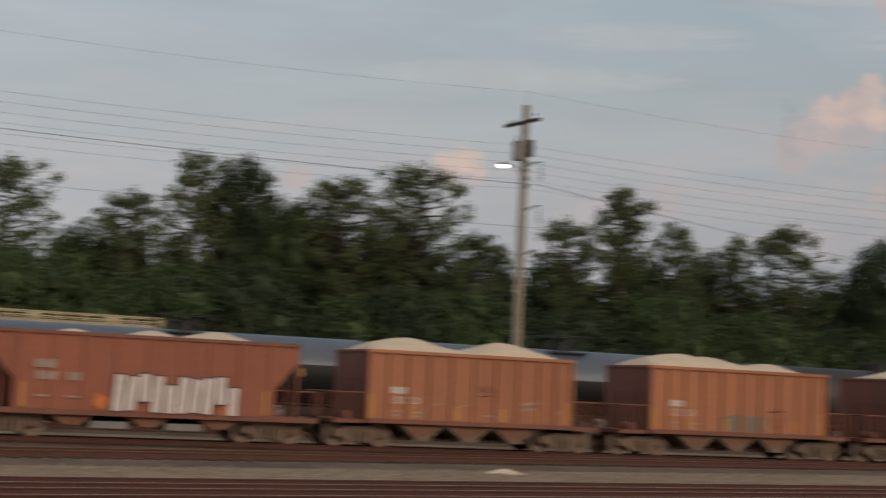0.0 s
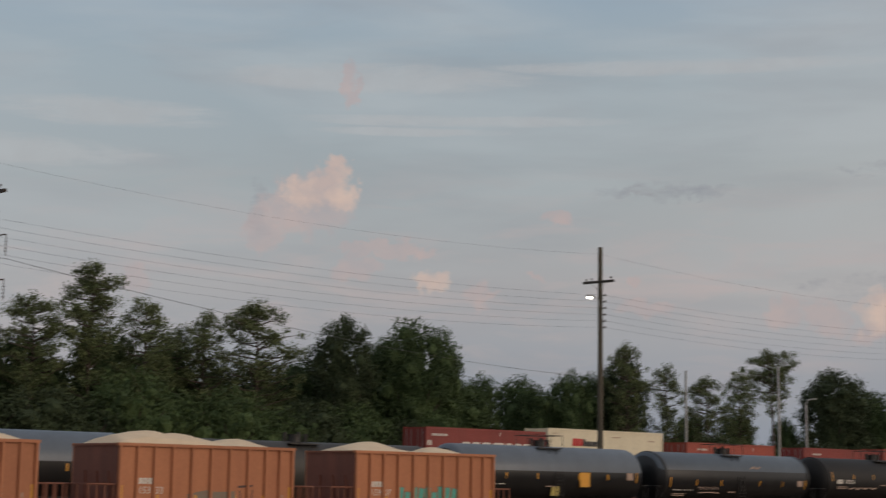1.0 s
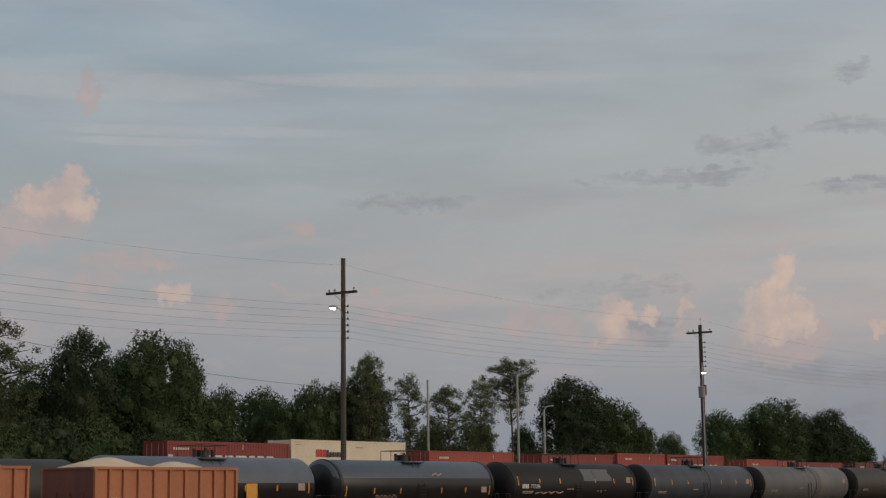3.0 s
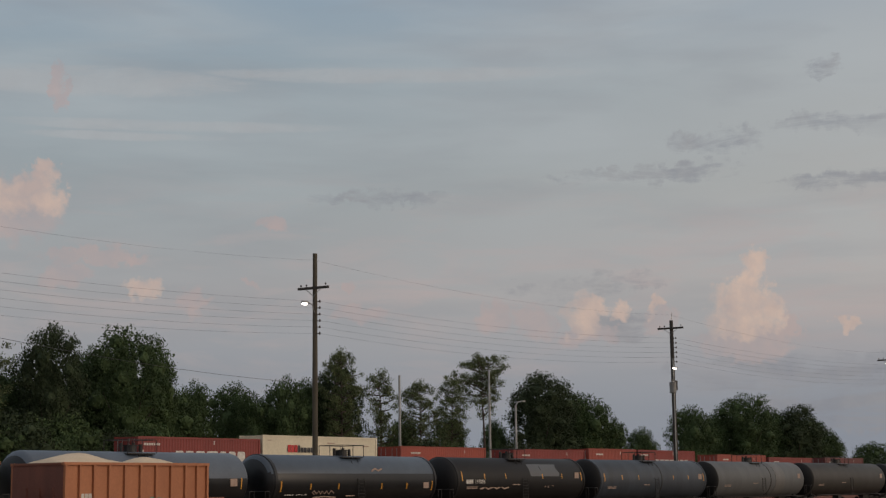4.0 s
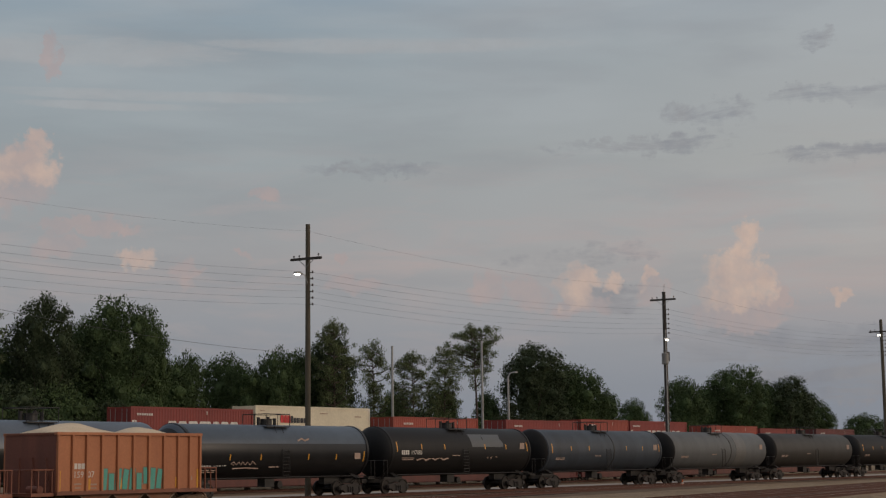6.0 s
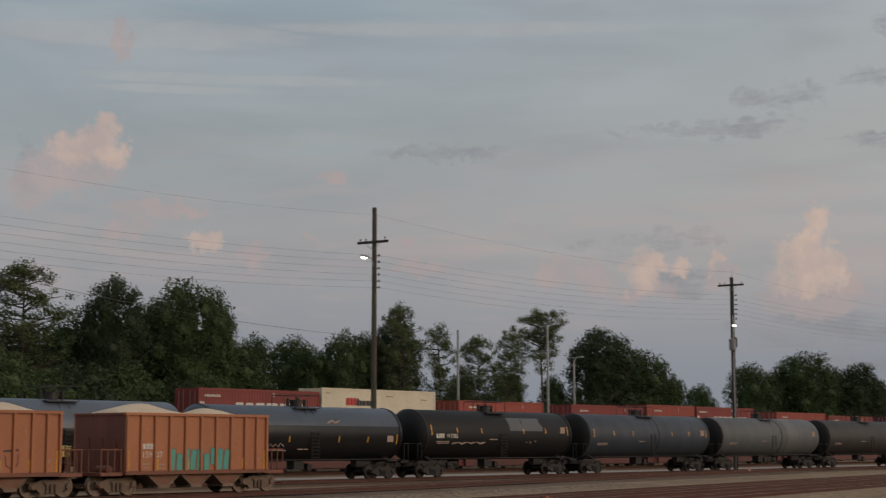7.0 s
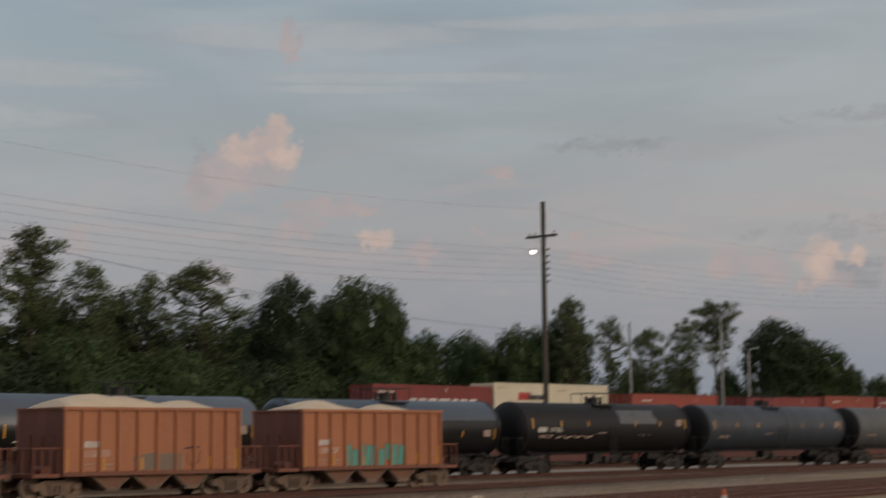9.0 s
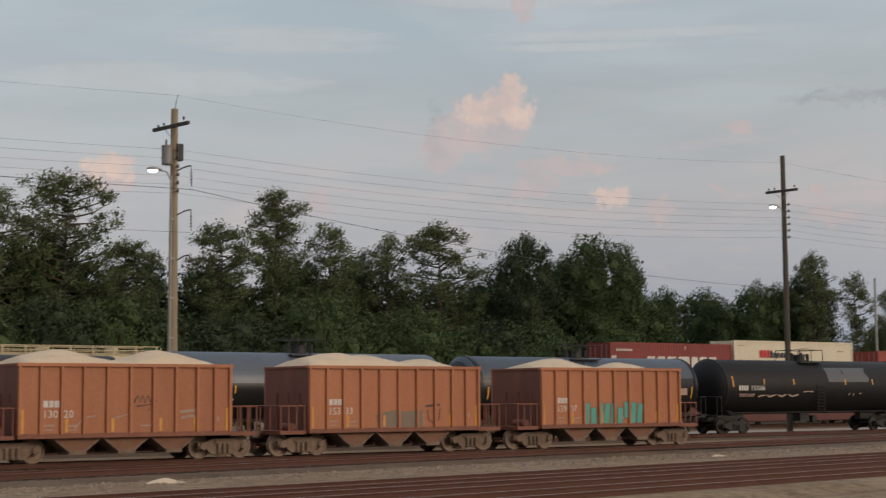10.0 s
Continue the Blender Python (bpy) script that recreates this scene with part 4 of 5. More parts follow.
    if stripes:
        for k, px in enumerate([-half + 1.05, -half + 3.6, -half + 6.1, half - 6.1, half - 3.6, half - 1.0]):
            h = 0.62 if k in (0, 5) else 0.34
            bm = bmesh.new()
            z = stripes - h / 2
            prev = None
            for j in range(5):
                zz = z + h * j / 4
                row = [bm.verts.new((px + d, on_skin(zz), zz)) for d in (-0.045, 0.045)]
                if prev:
                    bm.faces.new((prev[0], prev[1], row[1], row[0]))
                prev = row
            part("reflector_stripe", bm, AMBER, car, "amber reflector stripe")
    z = stripes - 0.5 if stripes else 2.4
    y = on_skin(z, 0.02)
    stencils(car, FADED, "small white stencilled panels",
             (-half + 1.55, z - 0.24, (0.7, 0.5), 0.05, on_skin(z - 0.2, 0.02), 0.06),
             (-half + 1.60, z - 0.34, (0.5, 0.6), 0.05, on_skin(z - 0.3, 0.02), 0.06),
             (half - 1.9, z + 0.35, (0.55,), 0.42, on_skin(z + 0.5, 0.02), 0.06),
             (-half + 6.9, z - 0.1, (0.5, 0.3), 0.06, on_skin(z, 0.02), 0.06))
    if stamp:
        stencils(car, WHITE, "white stencilled initials", (-half + 1.5, z, (0.15, 0.15, 0.17, 0.15), 0.28, y, 0.045))
        part("car_number", text_mesh(stamp, 0.40, WHITE), None, car, "white stencilled car number", at=pose(-half + 2.45, y - 0.004, z, 90, 0, 0))
    if placard:
        for px, pz, mat, q in ((2.2, 2.38, AMBER, 0.42), (-0.1, 1.85, material("faded_yellow_board", (0.45, 0.36, 0.10), 0.6, bump=0), 0.4)):
            part("placard", shape(prism, [(px - q, pz - q), (px + q * 0.6, pz - q), (px + q, pz + q), (px - q * 0.6, pz + q)] if q < 0.42 else [(px - q, pz - q), (px + q, pz - q), (px + q, pz + q), (px - q, pz + q)], 1, on_skin(pz, 0.04) - 0.02, on_skin(pz, 0.04)), mat, car, "yellow placard board")
    return car


def covered_hopper(x0, x1, y, paint, label, lift):
    """A ribbed covered hopper car with a grated roof walkway, between its coupler faces at the start."""
    L = x1 - x0
    car = thing("covered_hopper_car", pose((x0 + x1) / 2, y, 0), label, "covered hopper car")
    half = L / 2 - 0.9
    prof = [(-1.45, 1.0), (1.45, 1.0), (1.58, 1.6), (1.58, 3.2 + lift), (1.40, 3.75 + lift), (0.95, 3.98 + lift), (-0.95, 3.98 + lift), (-1.40, 3.75 + lift), (-1.58, 3.2 + lift), (-1.58, 1.6)]
    part("body", shape(prism, prof, 0, -half, half), paint, car)
    for k in range(12):
        px = -half + 0.05 + (2 * half - 0.1) * k / 11
        part("rib", shape(box, px - 0.05, px + 0.05, -1.66, -1.582, 1.1, 3.2), paint, car)
    for s in (-1, 1):
        a, b = -half - 0.3, half + 0.3
        bm = bmesh.new()
        box(bm, a, b, s * 1.05 - 0.28, s * 1.05 + 0.28, 4.34 + lift, 4.38 + lift)
        n = int((b - a) / 1.3)
        for k in range(n + 1):
            px = a + 0.2 + (b - a - 0.4) * k / n
            box(bm, px - 0.04, px + 0.04, s * 1.30 - 0.03, s * 1.30 + 0.03, 3.75 + lift, 4.34 + lift)
        box(bm, a, b, s * 1.28 - 0.02, s * 1.28 + 0.02, 4.10 + lift, 4.15 + lift)
        part("roof_walk", bm, paint, car, "grated roof walkway on brackets")
    for k in range(4):
        px = -half + half * 0.25 + k * half * 0.5
        part("hatch", shape(tube, (px, 0, 3.98 + lift), (px, 0, 4.32 + lift), 0.42, 0.38, 14), paint, car, "round loading hatch")
    for cx in (-half * 0.5, 0.0, half * 0.5):
        part("hopper_chute", shape(prism, [(cx - 1.5, 1.0), (cx + 1.5, 1.0), (cx + 0.3, 0.35), (cx - 0.3, 0.35)], 1, -1.3, 1.3), paint, car)
    for s in (-1, 1):
        add_truck(car, s * (L / 2 - 2.2), 1.78, 0.457, TRUCK_BLACK, WHEEL_DARK)
        part("end_sill", shape(box, min(s * (half - 0.5), s * (L / 2 - 0.4)), max(s * (half - 0.5), s * (L / 2 - 0.4)), -1.4, 1.4, 0.85, 1.05), BLACK, car)
        add_coupler(car, s * (L / 2 - 0.4), s * (L / 2 - 0.05), TRUCK_BLACK)
        bm = bmesh.new()
        for yy in (-1.35, -0.9):
            tube(bm, (s * (half + 0.35), yy, 1.0), (s * (half + 0.35), yy, 4.3 + lift), 0.03, 0.03, 5)
        for k in range(9):
            tube(bm, (s * (half + 0.35), -1.35, 1.2 + 0.36 * k), (s * (half + 0.35), -0.9, 1.2 + 0.36 * k), 0.02, 0.02, 5)
        part("end_ladder", bm, paint, car)
    return car


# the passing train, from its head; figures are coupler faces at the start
tank_car(7.4, 25.4, TANK_BLACK, "tank car, blue-grey above, black below", radius=1.48, stripes=2.5, top_tone=TANK_BLUE, top_from=0.2)
tank_car(25.4, 42.9, TANK_BLACK, "tank car, blue-grey above and black below, black manway dome", radius=1.53, stripes=2.5, top_tone=TANK_BLUE, top_from=0.1)
tank_car(42.9, 61.8, TANK_BROWN, "grimy black-grey tank car, plain and dusty", radius=1.48, stripes=0, rail=False)
tank_car(61.8, 78.7, TANK_GLOSS, "tank car, blue-grey above and black below, yellow placard boards", radius=1.60, stripes=2.55, stamp="731537", placard=True, top_tone=TANK_BLUE, top_from=0.08)
tank_car(78.7, 96.2, TANK_GLOSS, "glossy black tank car with white stencils and scribbled tag", stripes=2.35, stamp="30646", jacket=True, top_tone=TANK_SHEEN, top_from=0.32)
tank_car(96.2, 114.2, TANK_BLACK, "matt black tank car with grey repainted panels", stripes=2.95, stamp="197086", panel=True, jacket=True)
tank_car(114.2, 133.1, TANK_GREY, "weathered dark grey tank car with raised seams", stripes=2.85, seam=(0.9,), jacket=True, head=TANK_HEAD)
tank_car(133.1, 152.2, TANK_PALE, "pale grey tank car with a lighter vertical band", stripes=0, band=[(3.4, 1.9, TANK_BAND)], seam=(1.5,), head=TANK_HEAD)
tank_car(152.2, 171.7, TANK_BROWN, "grimy brown-grey tank car with faded stencils", stripes=0, head=TANK_HEAD)
tank_car(171.7, 190.8, TANK_BLACK, "black tank car with amber reflector stripes", stripes=2.9)
# scribbled tag on the second glossy car
tag_car = [c for c, x in TRAIN if abs(x - 87.45) < 0.1][0]
part("spray_tag", shape(stroke, [(-4.3, 1.90), (-4.5, 2.0), (-4.3, 2.1), (-4.1, 1.92), (-3.9, 2.1), (-3.75, 1.9), (-3.6, 2.1), (-3.4, 1.92), (-3.2, 2.08), (-3.0, 1.9), (-2.8, 2.12), (-2.55, 1.95)], 0.022, -1.60, 0.01), FADED, tag_car, "white scribbled spray tag")
part("spray_tag", shape(stroke, [(-4.4, 1.72), (-3.4, 1.75), (-2.4, 1.71)], 0.03, -1.60, 0.01), FADED, tag_car, "white scribbled spray tag")
part("spray_tag", shape(stroke, [(1.2, 3.3), (1.5, 3.42), (1.8, 3.3), (2.1, 3.4)], 0.05, -1.45, 0.02), FADED, tag_car, "pale scuffed paint patch")
black_car = [c for c, x in TRAIN if abs(x - 105.2) < 0.1][0]
part("spray_tag", shape(stroke, [(-5.2, 2.1), (-4.6, 2.22), (-4.3, 2.08), (-3.7, 2.24), (-3.3, 2.1), (-2.8, 2.26), (-2.4, 2.1), (-1.9, 2.2)], 0.045, -1.50, 0.01), FADED, black_car, "faint white scribbled spray tag")
part("spray_tag", shape(stroke, [(2.6, 2.2), (2.9, 2.42), (3.0, 2.12), (3.2, 2.4), (3.7, 2.25)], 0.03, -1.52, 0.01), FADED, black_car, "faint white scribbled spray tag")
cream_car = covered_hopper(2.0, 20.6, WELL_Y, CREAM_CAR, "cream covered hopper car rolling beyond the tank cars", 0.84)


# ---- stacked containers ----
def container(x0, L, z0, H, paint, label, logo=None, side_ribs=True):
    W = 2.5
    yn = WELL_Y - W / 2
    c = thing("shipping_container", pose(x0 + L / 2, WELL_Y, z0), label, "shipping container", "containers on the well cars")
    h = L / 2
    bm = bmesh.new()
    box(bm, -h + 0.06, h - 0.06, -W / 2 + 0.05, W / 2 - 0.05, 0.05, H - 0.03)
    part("box", bm, paint, c)
    if side_ribs:
        n = int(L / 0.28)
        for s in (-1, 1):
            bm = bmesh.new()
            for k in range(n):
                px = -h + 0.2 + (L - 0.4) * k / n
                prism(bm, [(px, s * (W / 2 - 0.051)), (px + 0.035, s * (W / 2 - 0.030)), (px + 0.115, s * (W / 2 - 0.030)), (px + 0.15, s * (W / 2 - 0.051))], 2, 0.16, H - 0.14)
            part("corrugation", bm, paint, c)
    bm = bmesh.new()
    for s in (-1, 1):
        for z in (0.0, H - 0.13):
            box(bm, -h + 0.16, h - 0.16, s * (W / 2) - 0.07 * (s > 0), s * (W / 2) + 0.07 * (s < 0), z, z + 0.13)
        for e in (-1, 1):
            box(bm, e * h - 0.16 * (e > 0), e * h + 0.16 * (e < 0), s * W / 2 - 0.14 * (s > 0), s * W / 2 + 0.14 * (s < 0), 0, H)
    part("frame", bm, paint, c)
    door = part("door", shape(box, -h - 0.004, -h + 0.055, -W / 2 + 0.15, W / 2 - 0.15, 0.12, H - 0.12), paint, c)
    for py in (-0.85, -0.35, 0.35, 0.85):
        part("lock_rod", shape(tube, (-h - 0.03, py, 0.15), (-h - 0.03, py, H - 0.15), 0.025, 0.025, 6), POLE_METAL if paint is not CREAM else paint, door)
    bm = bmesh.new()
    for z in (0.5, 1.0, 1.5):
        box(bm, -h - 0.02, -h - 0.005, -W / 2 + 0.2, W / 2 - 0.2, z, z + 0.04)
    part("door_bar", bm, paint, door)
    if logo:
        logo(c, h, -W / 2 - 0.004, H)
    return c


def big_letters(c, h, y, H):
    """Worn white company lettering as plain blocks, and a code line."""
    x = -2.6
    for w in (0.8, 0.8, 0.9, 1.15, 0.65, 0.75, 0.8):
        part("lettering", shape(prism, [(x + 0.08, H - 1.9), (x + w - 0.08, H - 1.9), (x + w, H - 1.75), (x + w, H - 1.1), (x + w - 0.08, H - 0.97), (x + 0.08, H - 0.97), (x, H - 1.1), (x, H - 1.75)], 1, y - 0.006, y), WHITE, c, "worn white lettering block")
        x += w + 0.2
    stencils(c, WHITE, "small white code marks",
             (-h + 0.55, H - 0.62, (0.16,) * 7, 0.16, y, 0.06),
             (1.2, H - 0.5, (0.07,), 0.3, y, 0.05),
             (-h + 0.1, H - 1.3, (0.2, 0.16), 0.35, y, 0.05))


def small_logo(c, h, y, H):
    x = -4.0
    for w in (0.34, 0.3, 0.34):
        part("lettering", shape(box, x, x + w, y - 0.006, y, H - 1.28, H - 0.72), LOGO_RED, c, "red lettering block")
        x += w + 0.06
    for w in (0.26, 0.26, 0.26, 0.1, 0.26, 0.22, 0.26):
        part("lettering", shape(box, x, x + w, y - 0.006, y, H - 1.28, H - (0.74 if x < -2.7 else 0.9)), LOGO_DARK, c, "dark lettering block")
        x += w + 0.07
    stencils(c, FADED, "small faded marks",
             (-h + 0.5, H - 0.42, (0.5,), 0.06, y, 0.05),
             (0.6, H - 0.55, (0.9,), 0.07, y, 0.05),
             (h - 1.9, H - 0.75, (0.8,), 0.08, y, 0.05))


def code_marks(c, h, y, H):
    stencils(c, WHITE, "small white code marks",
             (-h + 1.4, H - 0.65, (0.16,) * 6, 0.16, y, 0.06),
             (h - 3.2, H - 0.55, (0.07,), 0.3, y, 0.05))


STACK = [  # start, length, height of the roof over the rails, paint, lettering
    (75.3, 12.2, 6.06, RED, big_letters, "dark red corrugated container with worn white lettering"),
    (87.75, 13.55, 6.40, CREAM, small_logo, "cream smooth-sided container with red and dark lettering"),
    (104.4, 12.2, 5.80, RED_BRIGHT, code_marks, "red corrugated container with small white codes"),
    (121.0, 12.2, 5.78, RED, code_marks, "red corrugated container with small white codes"),
    (134.0, 9.2, 6.0, RED_BRIGHT, code_marks, "orange-red corrugated container"),
    (143.6, 12.2, 5.98, RED, big_letters, "red corrugated container with worn lettering"),
    (161.0, 12.2, 5.70, RED_BRIGHT, code_marks, "orange-red corrugated container"),
    (174.0, 12.2, 5.50, RED, code_marks, "red corrugated container"),
    (190.0, 12.2, 5.60, MAROON, code_marks, "maroon corrugated container"),
]
for x0, L, top, paint, logo, label in STACK:
    H = 2.74
    container(x0, L, top - H, H, paint, label + ", upper of a stack", logo, paint is not CREAM)
    container(x0, L, 0.32, top - H - 0.34, MAROON if paint is not CREAM else RED, "maroon corrugated container, lower of a stack")


def well_car(x0, x1):
    car = thing("well_car", pose((x0 + x1) / 2, WELL_Y, 0), "rust-red well car carrying stacked containers", "well car", "well cars")
    h = (x1 - x0) / 2
    for s in (-1, 1):
        part("side_sill", shape(box, -h + 2.2, h - 2.2, s * 1.38 - 0.06, s * 1.38 + 0.06, 0.3, 1.25), WELL, car)
        part("end_deck", shape(box, min(s * (h - 2.3), s * (h - 0.3)), max(s * (h - 2.3), s * (h - 0.3)), -1.3, 1.3, 0.95, 1.2), WELL, car)
        add_truck(car, s * (h - 1.2), 1.78, 0.457, TRUCK_BLACK, WHEEL_DARK)
    part("floor_beam", shape(box, -h + 2.2, h - 2.2, -1.3, 1.3, 0.24, 0.31), WELL, car)


for x0, x1 in ((72.6, 102.9), (102.9, 133.5), (133.5, 160.0), (160.0, 203.5)):
    well_car(x0, x1)


# ---- utility poles and wires ----
POLE_Y = 69.0


def insulator(bm, x, y, z):
    tube(bm, (x, y, z), (x, y, z + 0.10), 0.02, 0.02, 6)
    tube(bm, (x, y, z + 0.10), (x, y, z + 0.19), 0.065, 0.05, 8)


def lamp_head(pole, x, y, z, reach):
    """A cobra-head street lamp on a short arm reaching towards -x and the yard."""
    bm = bmesh.new()
    pipe(bm, [(x, y, z - 0.5), (x - reach * 0.4, y - 0.05, z - 0.02), (x - reach, y - 0.1, z + 0.02)], 0.03)
    arm = part("lamp_arm", bm, POLE_METAL, pole)
    bm = bmesh.new()
    lathe(bm, [(-0.38, 0.0), (-0.34, 0.10), (-0.1, 0.17), (0.15, 0.15), (0.36, 0.07), (0.38, 0.0)], 14)
    for v in bm.verts:
        v.co.z = max(-0.04, v.co.z * 0.75)
    part("lamp_housing", bm, POLE_METAL, pole, at=pose(x - reach - 0.25, y - 0.1, z + 0.04), smooth=True)
    bm = bmesh.new()
    lathe(bm, [(-0.28, 0.0), (-0.2, 0.13), (0.1, 0.14), (0.26, 0.0)], 14)
    for v in bm.verts:
        v.co.z = min(0.0, v.co.z * 0.9)
    part("lamp_lens", bm, LAMP, pole, "glowing lamp lens", at=pose(x - reach - 0.3, y - 0.1, z), smooth=True)


def utility_pole(x, top, r0, r1, mat, arm_z, arm_len, label, rungs, lamp_z=None, spike=False, transformer=None, brackets=(), conduit=False, reach=0.75):
    p = thing("utility_pole", pose(x, POLE_Y, GROUND), label, "utility pole", "poles along the yard")
    H = top - GROUND
    part("shaft", shape(lathe, [(0, 0)] + [(H * k / 8, r0 + (r1 - r0) * k / 8 + random.uniform(-0.006, 0.006)) for k in range(9)] + [(H + 0.02, 0)], 16, "z"), mat, p)
    az = arm_z - GROUND
    part("crossarm", shape(box, -0.07, 0.07, -arm_len / 2, arm_len / 2, az - 0.08, az + 0.08), ARM_WOOD, p, "dark weathered crossarm", at=pose(-r1 - 0.02, 0, 0, 0, 0, 8))
    for yy in (-arm_len / 2 + 0.12, arm_len / 2 - 0.12, arm_len / 4):
        part("arm_insulator", shape(insulator, -r1 - 0.02, yy, az + 0.08), PORCELAIN, p)
    bm = bmesh.new()
    for s in (-1, 1):
        tube(bm, (-r1, s * 0.65, az - 0.06), (-r1, 0, az - 0.55), 0.02, 0.02, 5)
    part("arm_brace", bm, POLE_METAL, p)
    for z in rungs:
        bm = bmesh.new()
        tube(bm, (0, 0, z - GROUND), (0, -r1 - 0.28, z - GROUND), 0.025, 0.025, 6)
        tube(bm, (0, -r1 - 0.26, z - GROUND - 0.07), (0, -r1 - 0.26, z - GROUND + 0.09), 0.06, 0.05, 8)
        part("spool_insulator", bm, PORCELAIN, p)
    if spike:
        part("lightning_spike", shape(tube, (0, 0, H - 0.1), (0.16, 0.0, H + 0.72), 0.03, 0.02, 6), POLE_METAL, p)
    if transformer:
        tz, tr, th, tx, ty = transformer
        bm = bmesh.new()
        lathe(bm, [(0, 0), (0, tr * 0.92), (0.05, tr), (th - 0.12, tr), (th - 0.06, tr * 1.06), (th, tr * 0.9), (th + 0.03, 0)], 20, "z")
        t = part("transformer", bm, CAN, p, "grey pole transformer can", at=pose(tx, ty, tz - GROUND))
        bm = bmesh.new()
        tube(bm, (-0.05, 0, th), (-0.05, 0, th + 0.28), 0.06, 0.03, 8)
        tube(bm, (0.15, 0, th - 0.3), (-tx * 0.7, -ty * 0.7, th - 0.3), 0.04, 0.04, 6)
        tube(bm, (0.15, 0, 0.25), (-tx * 0.7, -ty * 0.7, 0.25), 0.04, 0.04, 6)
        part("bushing", bm, PORCELAIN, t)
        part("cutout_bracket", shape(box, 0.02, r1 + 0.22, -0.22, 0.16, tz - GROUND + th * 0.3, tz - GROUND + th * 1.15), BLACK, p, "dark cut-out switch gear")
    for z, reach, drop in brackets:
        bm = bmesh.new()
        zz = z - GROUND
        pts = [(0, -0.1, zz - 0.28)] + [(reach * k / 4, -0.25, zz - 0.28 + 0.34 * math.sin(k / 4 * 1.5)) for k in range(1, 5)]
        pipe(bm, pts, 0.035)
        pipe(bm, [(reach, -0.25, zz + 0.05), (reach + 0.02, -0.25, zz - drop)], 0.02)
        for k in range(4):
            tube(bm, (reach, -0.25, zz - 0.25 - k * 0.16), (reach, -0.25, zz - 0.30 - k * 0.16), 0.055, 0.055, 8)
        part("cable_bracket", bm, PORCELAIN, p, "dark curved cable bracket with hanging insulator")
    if conduit:
        bm = bmesh.new()
        tube(bm, (-r0 * 0.8, -0.15, 0.0), (-r1 * 1.2, -0.15, H * 0.80), 0.055, 0.05, 8)
        for k in range(6):
            box(bm, -r0 * 0.9 - 0.04, -r0 * 0.2, -0.24, -0.12, 1.5 + k * 1.9, 1.57 + k * 1.9)
        part("conduit", bm, POLE_METAL, p)
    if lamp_z:
        lamp_head(p, -r1, -0.1, lamp_z - GROUND, reach)
    return p


RUNGS_2 = [14.35 - 0.42 * k for k in range(6)]
utility_pole(33.85, 16.15, 0.27, 0.17, POLE_PALE, 15.28, 3.0, "tall pale utility pole with transformer, lamp and curved cable brackets", [14.1 - 0.4 * k for k in range(6)], 13.05, True,
             (13.35, 0.26, 0.95, -0.5, -0.25), ((13.35, 0.80, 0.95), (11.2, 0.80, 0.95), (9.0, 0.72, 0.6)), True, 0.3)
utility_pole(76.9, 17.55, 0.20, 0.15, POLE_WOOD, 15.25, 2.4, "tall dark utility pole with a lit lamp and one crossarm", RUNGS_2, 14.15)
utility_pole(124.4, 16.8, 0.22, 0.16, ARM_WOOD, 16.1, 2.4, "tall dark utility pole with lamp and grey transformer", [15.2 - 0.42 * k for k in range(6)], 12.55, True,
             (10.3, 0.3, 1.0, -0.45, -0.2), (), True, -0.45)
utility_pole(175.1, 17.6, 0.22, 0.17, POLE_WOOD, 16.2, 2.6, "tall utility pole with lamp standing beyond the tank cars", [15.6 - 0.42 * k for k in range(6)], 15.75)


def wire(a, b, sag, r, label):
    cu = bpy.data.curves.new("wire", "CURVE")
    cu.dimensions, cu.bevel_depth, cu.bevel_resolution = "3D", r, 1
    sp = cu.splines.new("POLY")
    n = 24
    sp.points.add(n)
    for k in range(n + 1):
        t = k / n
        p = Vector(a).lerp(Vector(b), t)
        sp.points[k].co = (p.x, p.y, p.z - sag * 4 * t * (1 - t), 1)
    cu.materials.append(WIRE)
    return tagged(new("wire", cu), label, "wire", "overhead wires")


SPANS = [(-14.0, 14.6), (33.85, 14.1), (76.9, 14.35), (124.4, 15.2), (175.1, 15.6), (230.0, 15.2)]
for (xa, za), (xb, zb) in zip(SPANS, SPANS[1:]):
    for k in range(6):
        wire((xa, POLE_Y - 0.42, za - 0.42 * k), (xb, POLE_Y - 0.42, zb - 0.42 * k), 0.55 + 0.03 * k, 0.005, "thin dark overhead wire between the poles")
TOPS = [(-14.0, 17.6), (34.0, 16.85), (76.9, 17.1), (124.4, 17.3), (175.1, 17.0)]
for (xa, za), (xb, zb) in zip(TOPS, TOPS[1:]):
    wire((xa, POLE_Y, za), (xb, POLE_Y, zb), 0.75, 0.004, "thin dark top wire between the poles")
wire((-14.0, 68.7, 12.9), (34.67, 68.7, 12.25), 0.35, 0.014, "thick dark cable hung from a bracket")
wire((34.67, 68.7, 12.25), (101.6, 95.0, 11.7), 0.7, 0.014, "thick dark cable running off to the woods")
wire((-14.0, 68.7, 10.4), (34.67, 68.7, 10.15), 0.3, 0.008, "thin dark cable hung from a bracket")


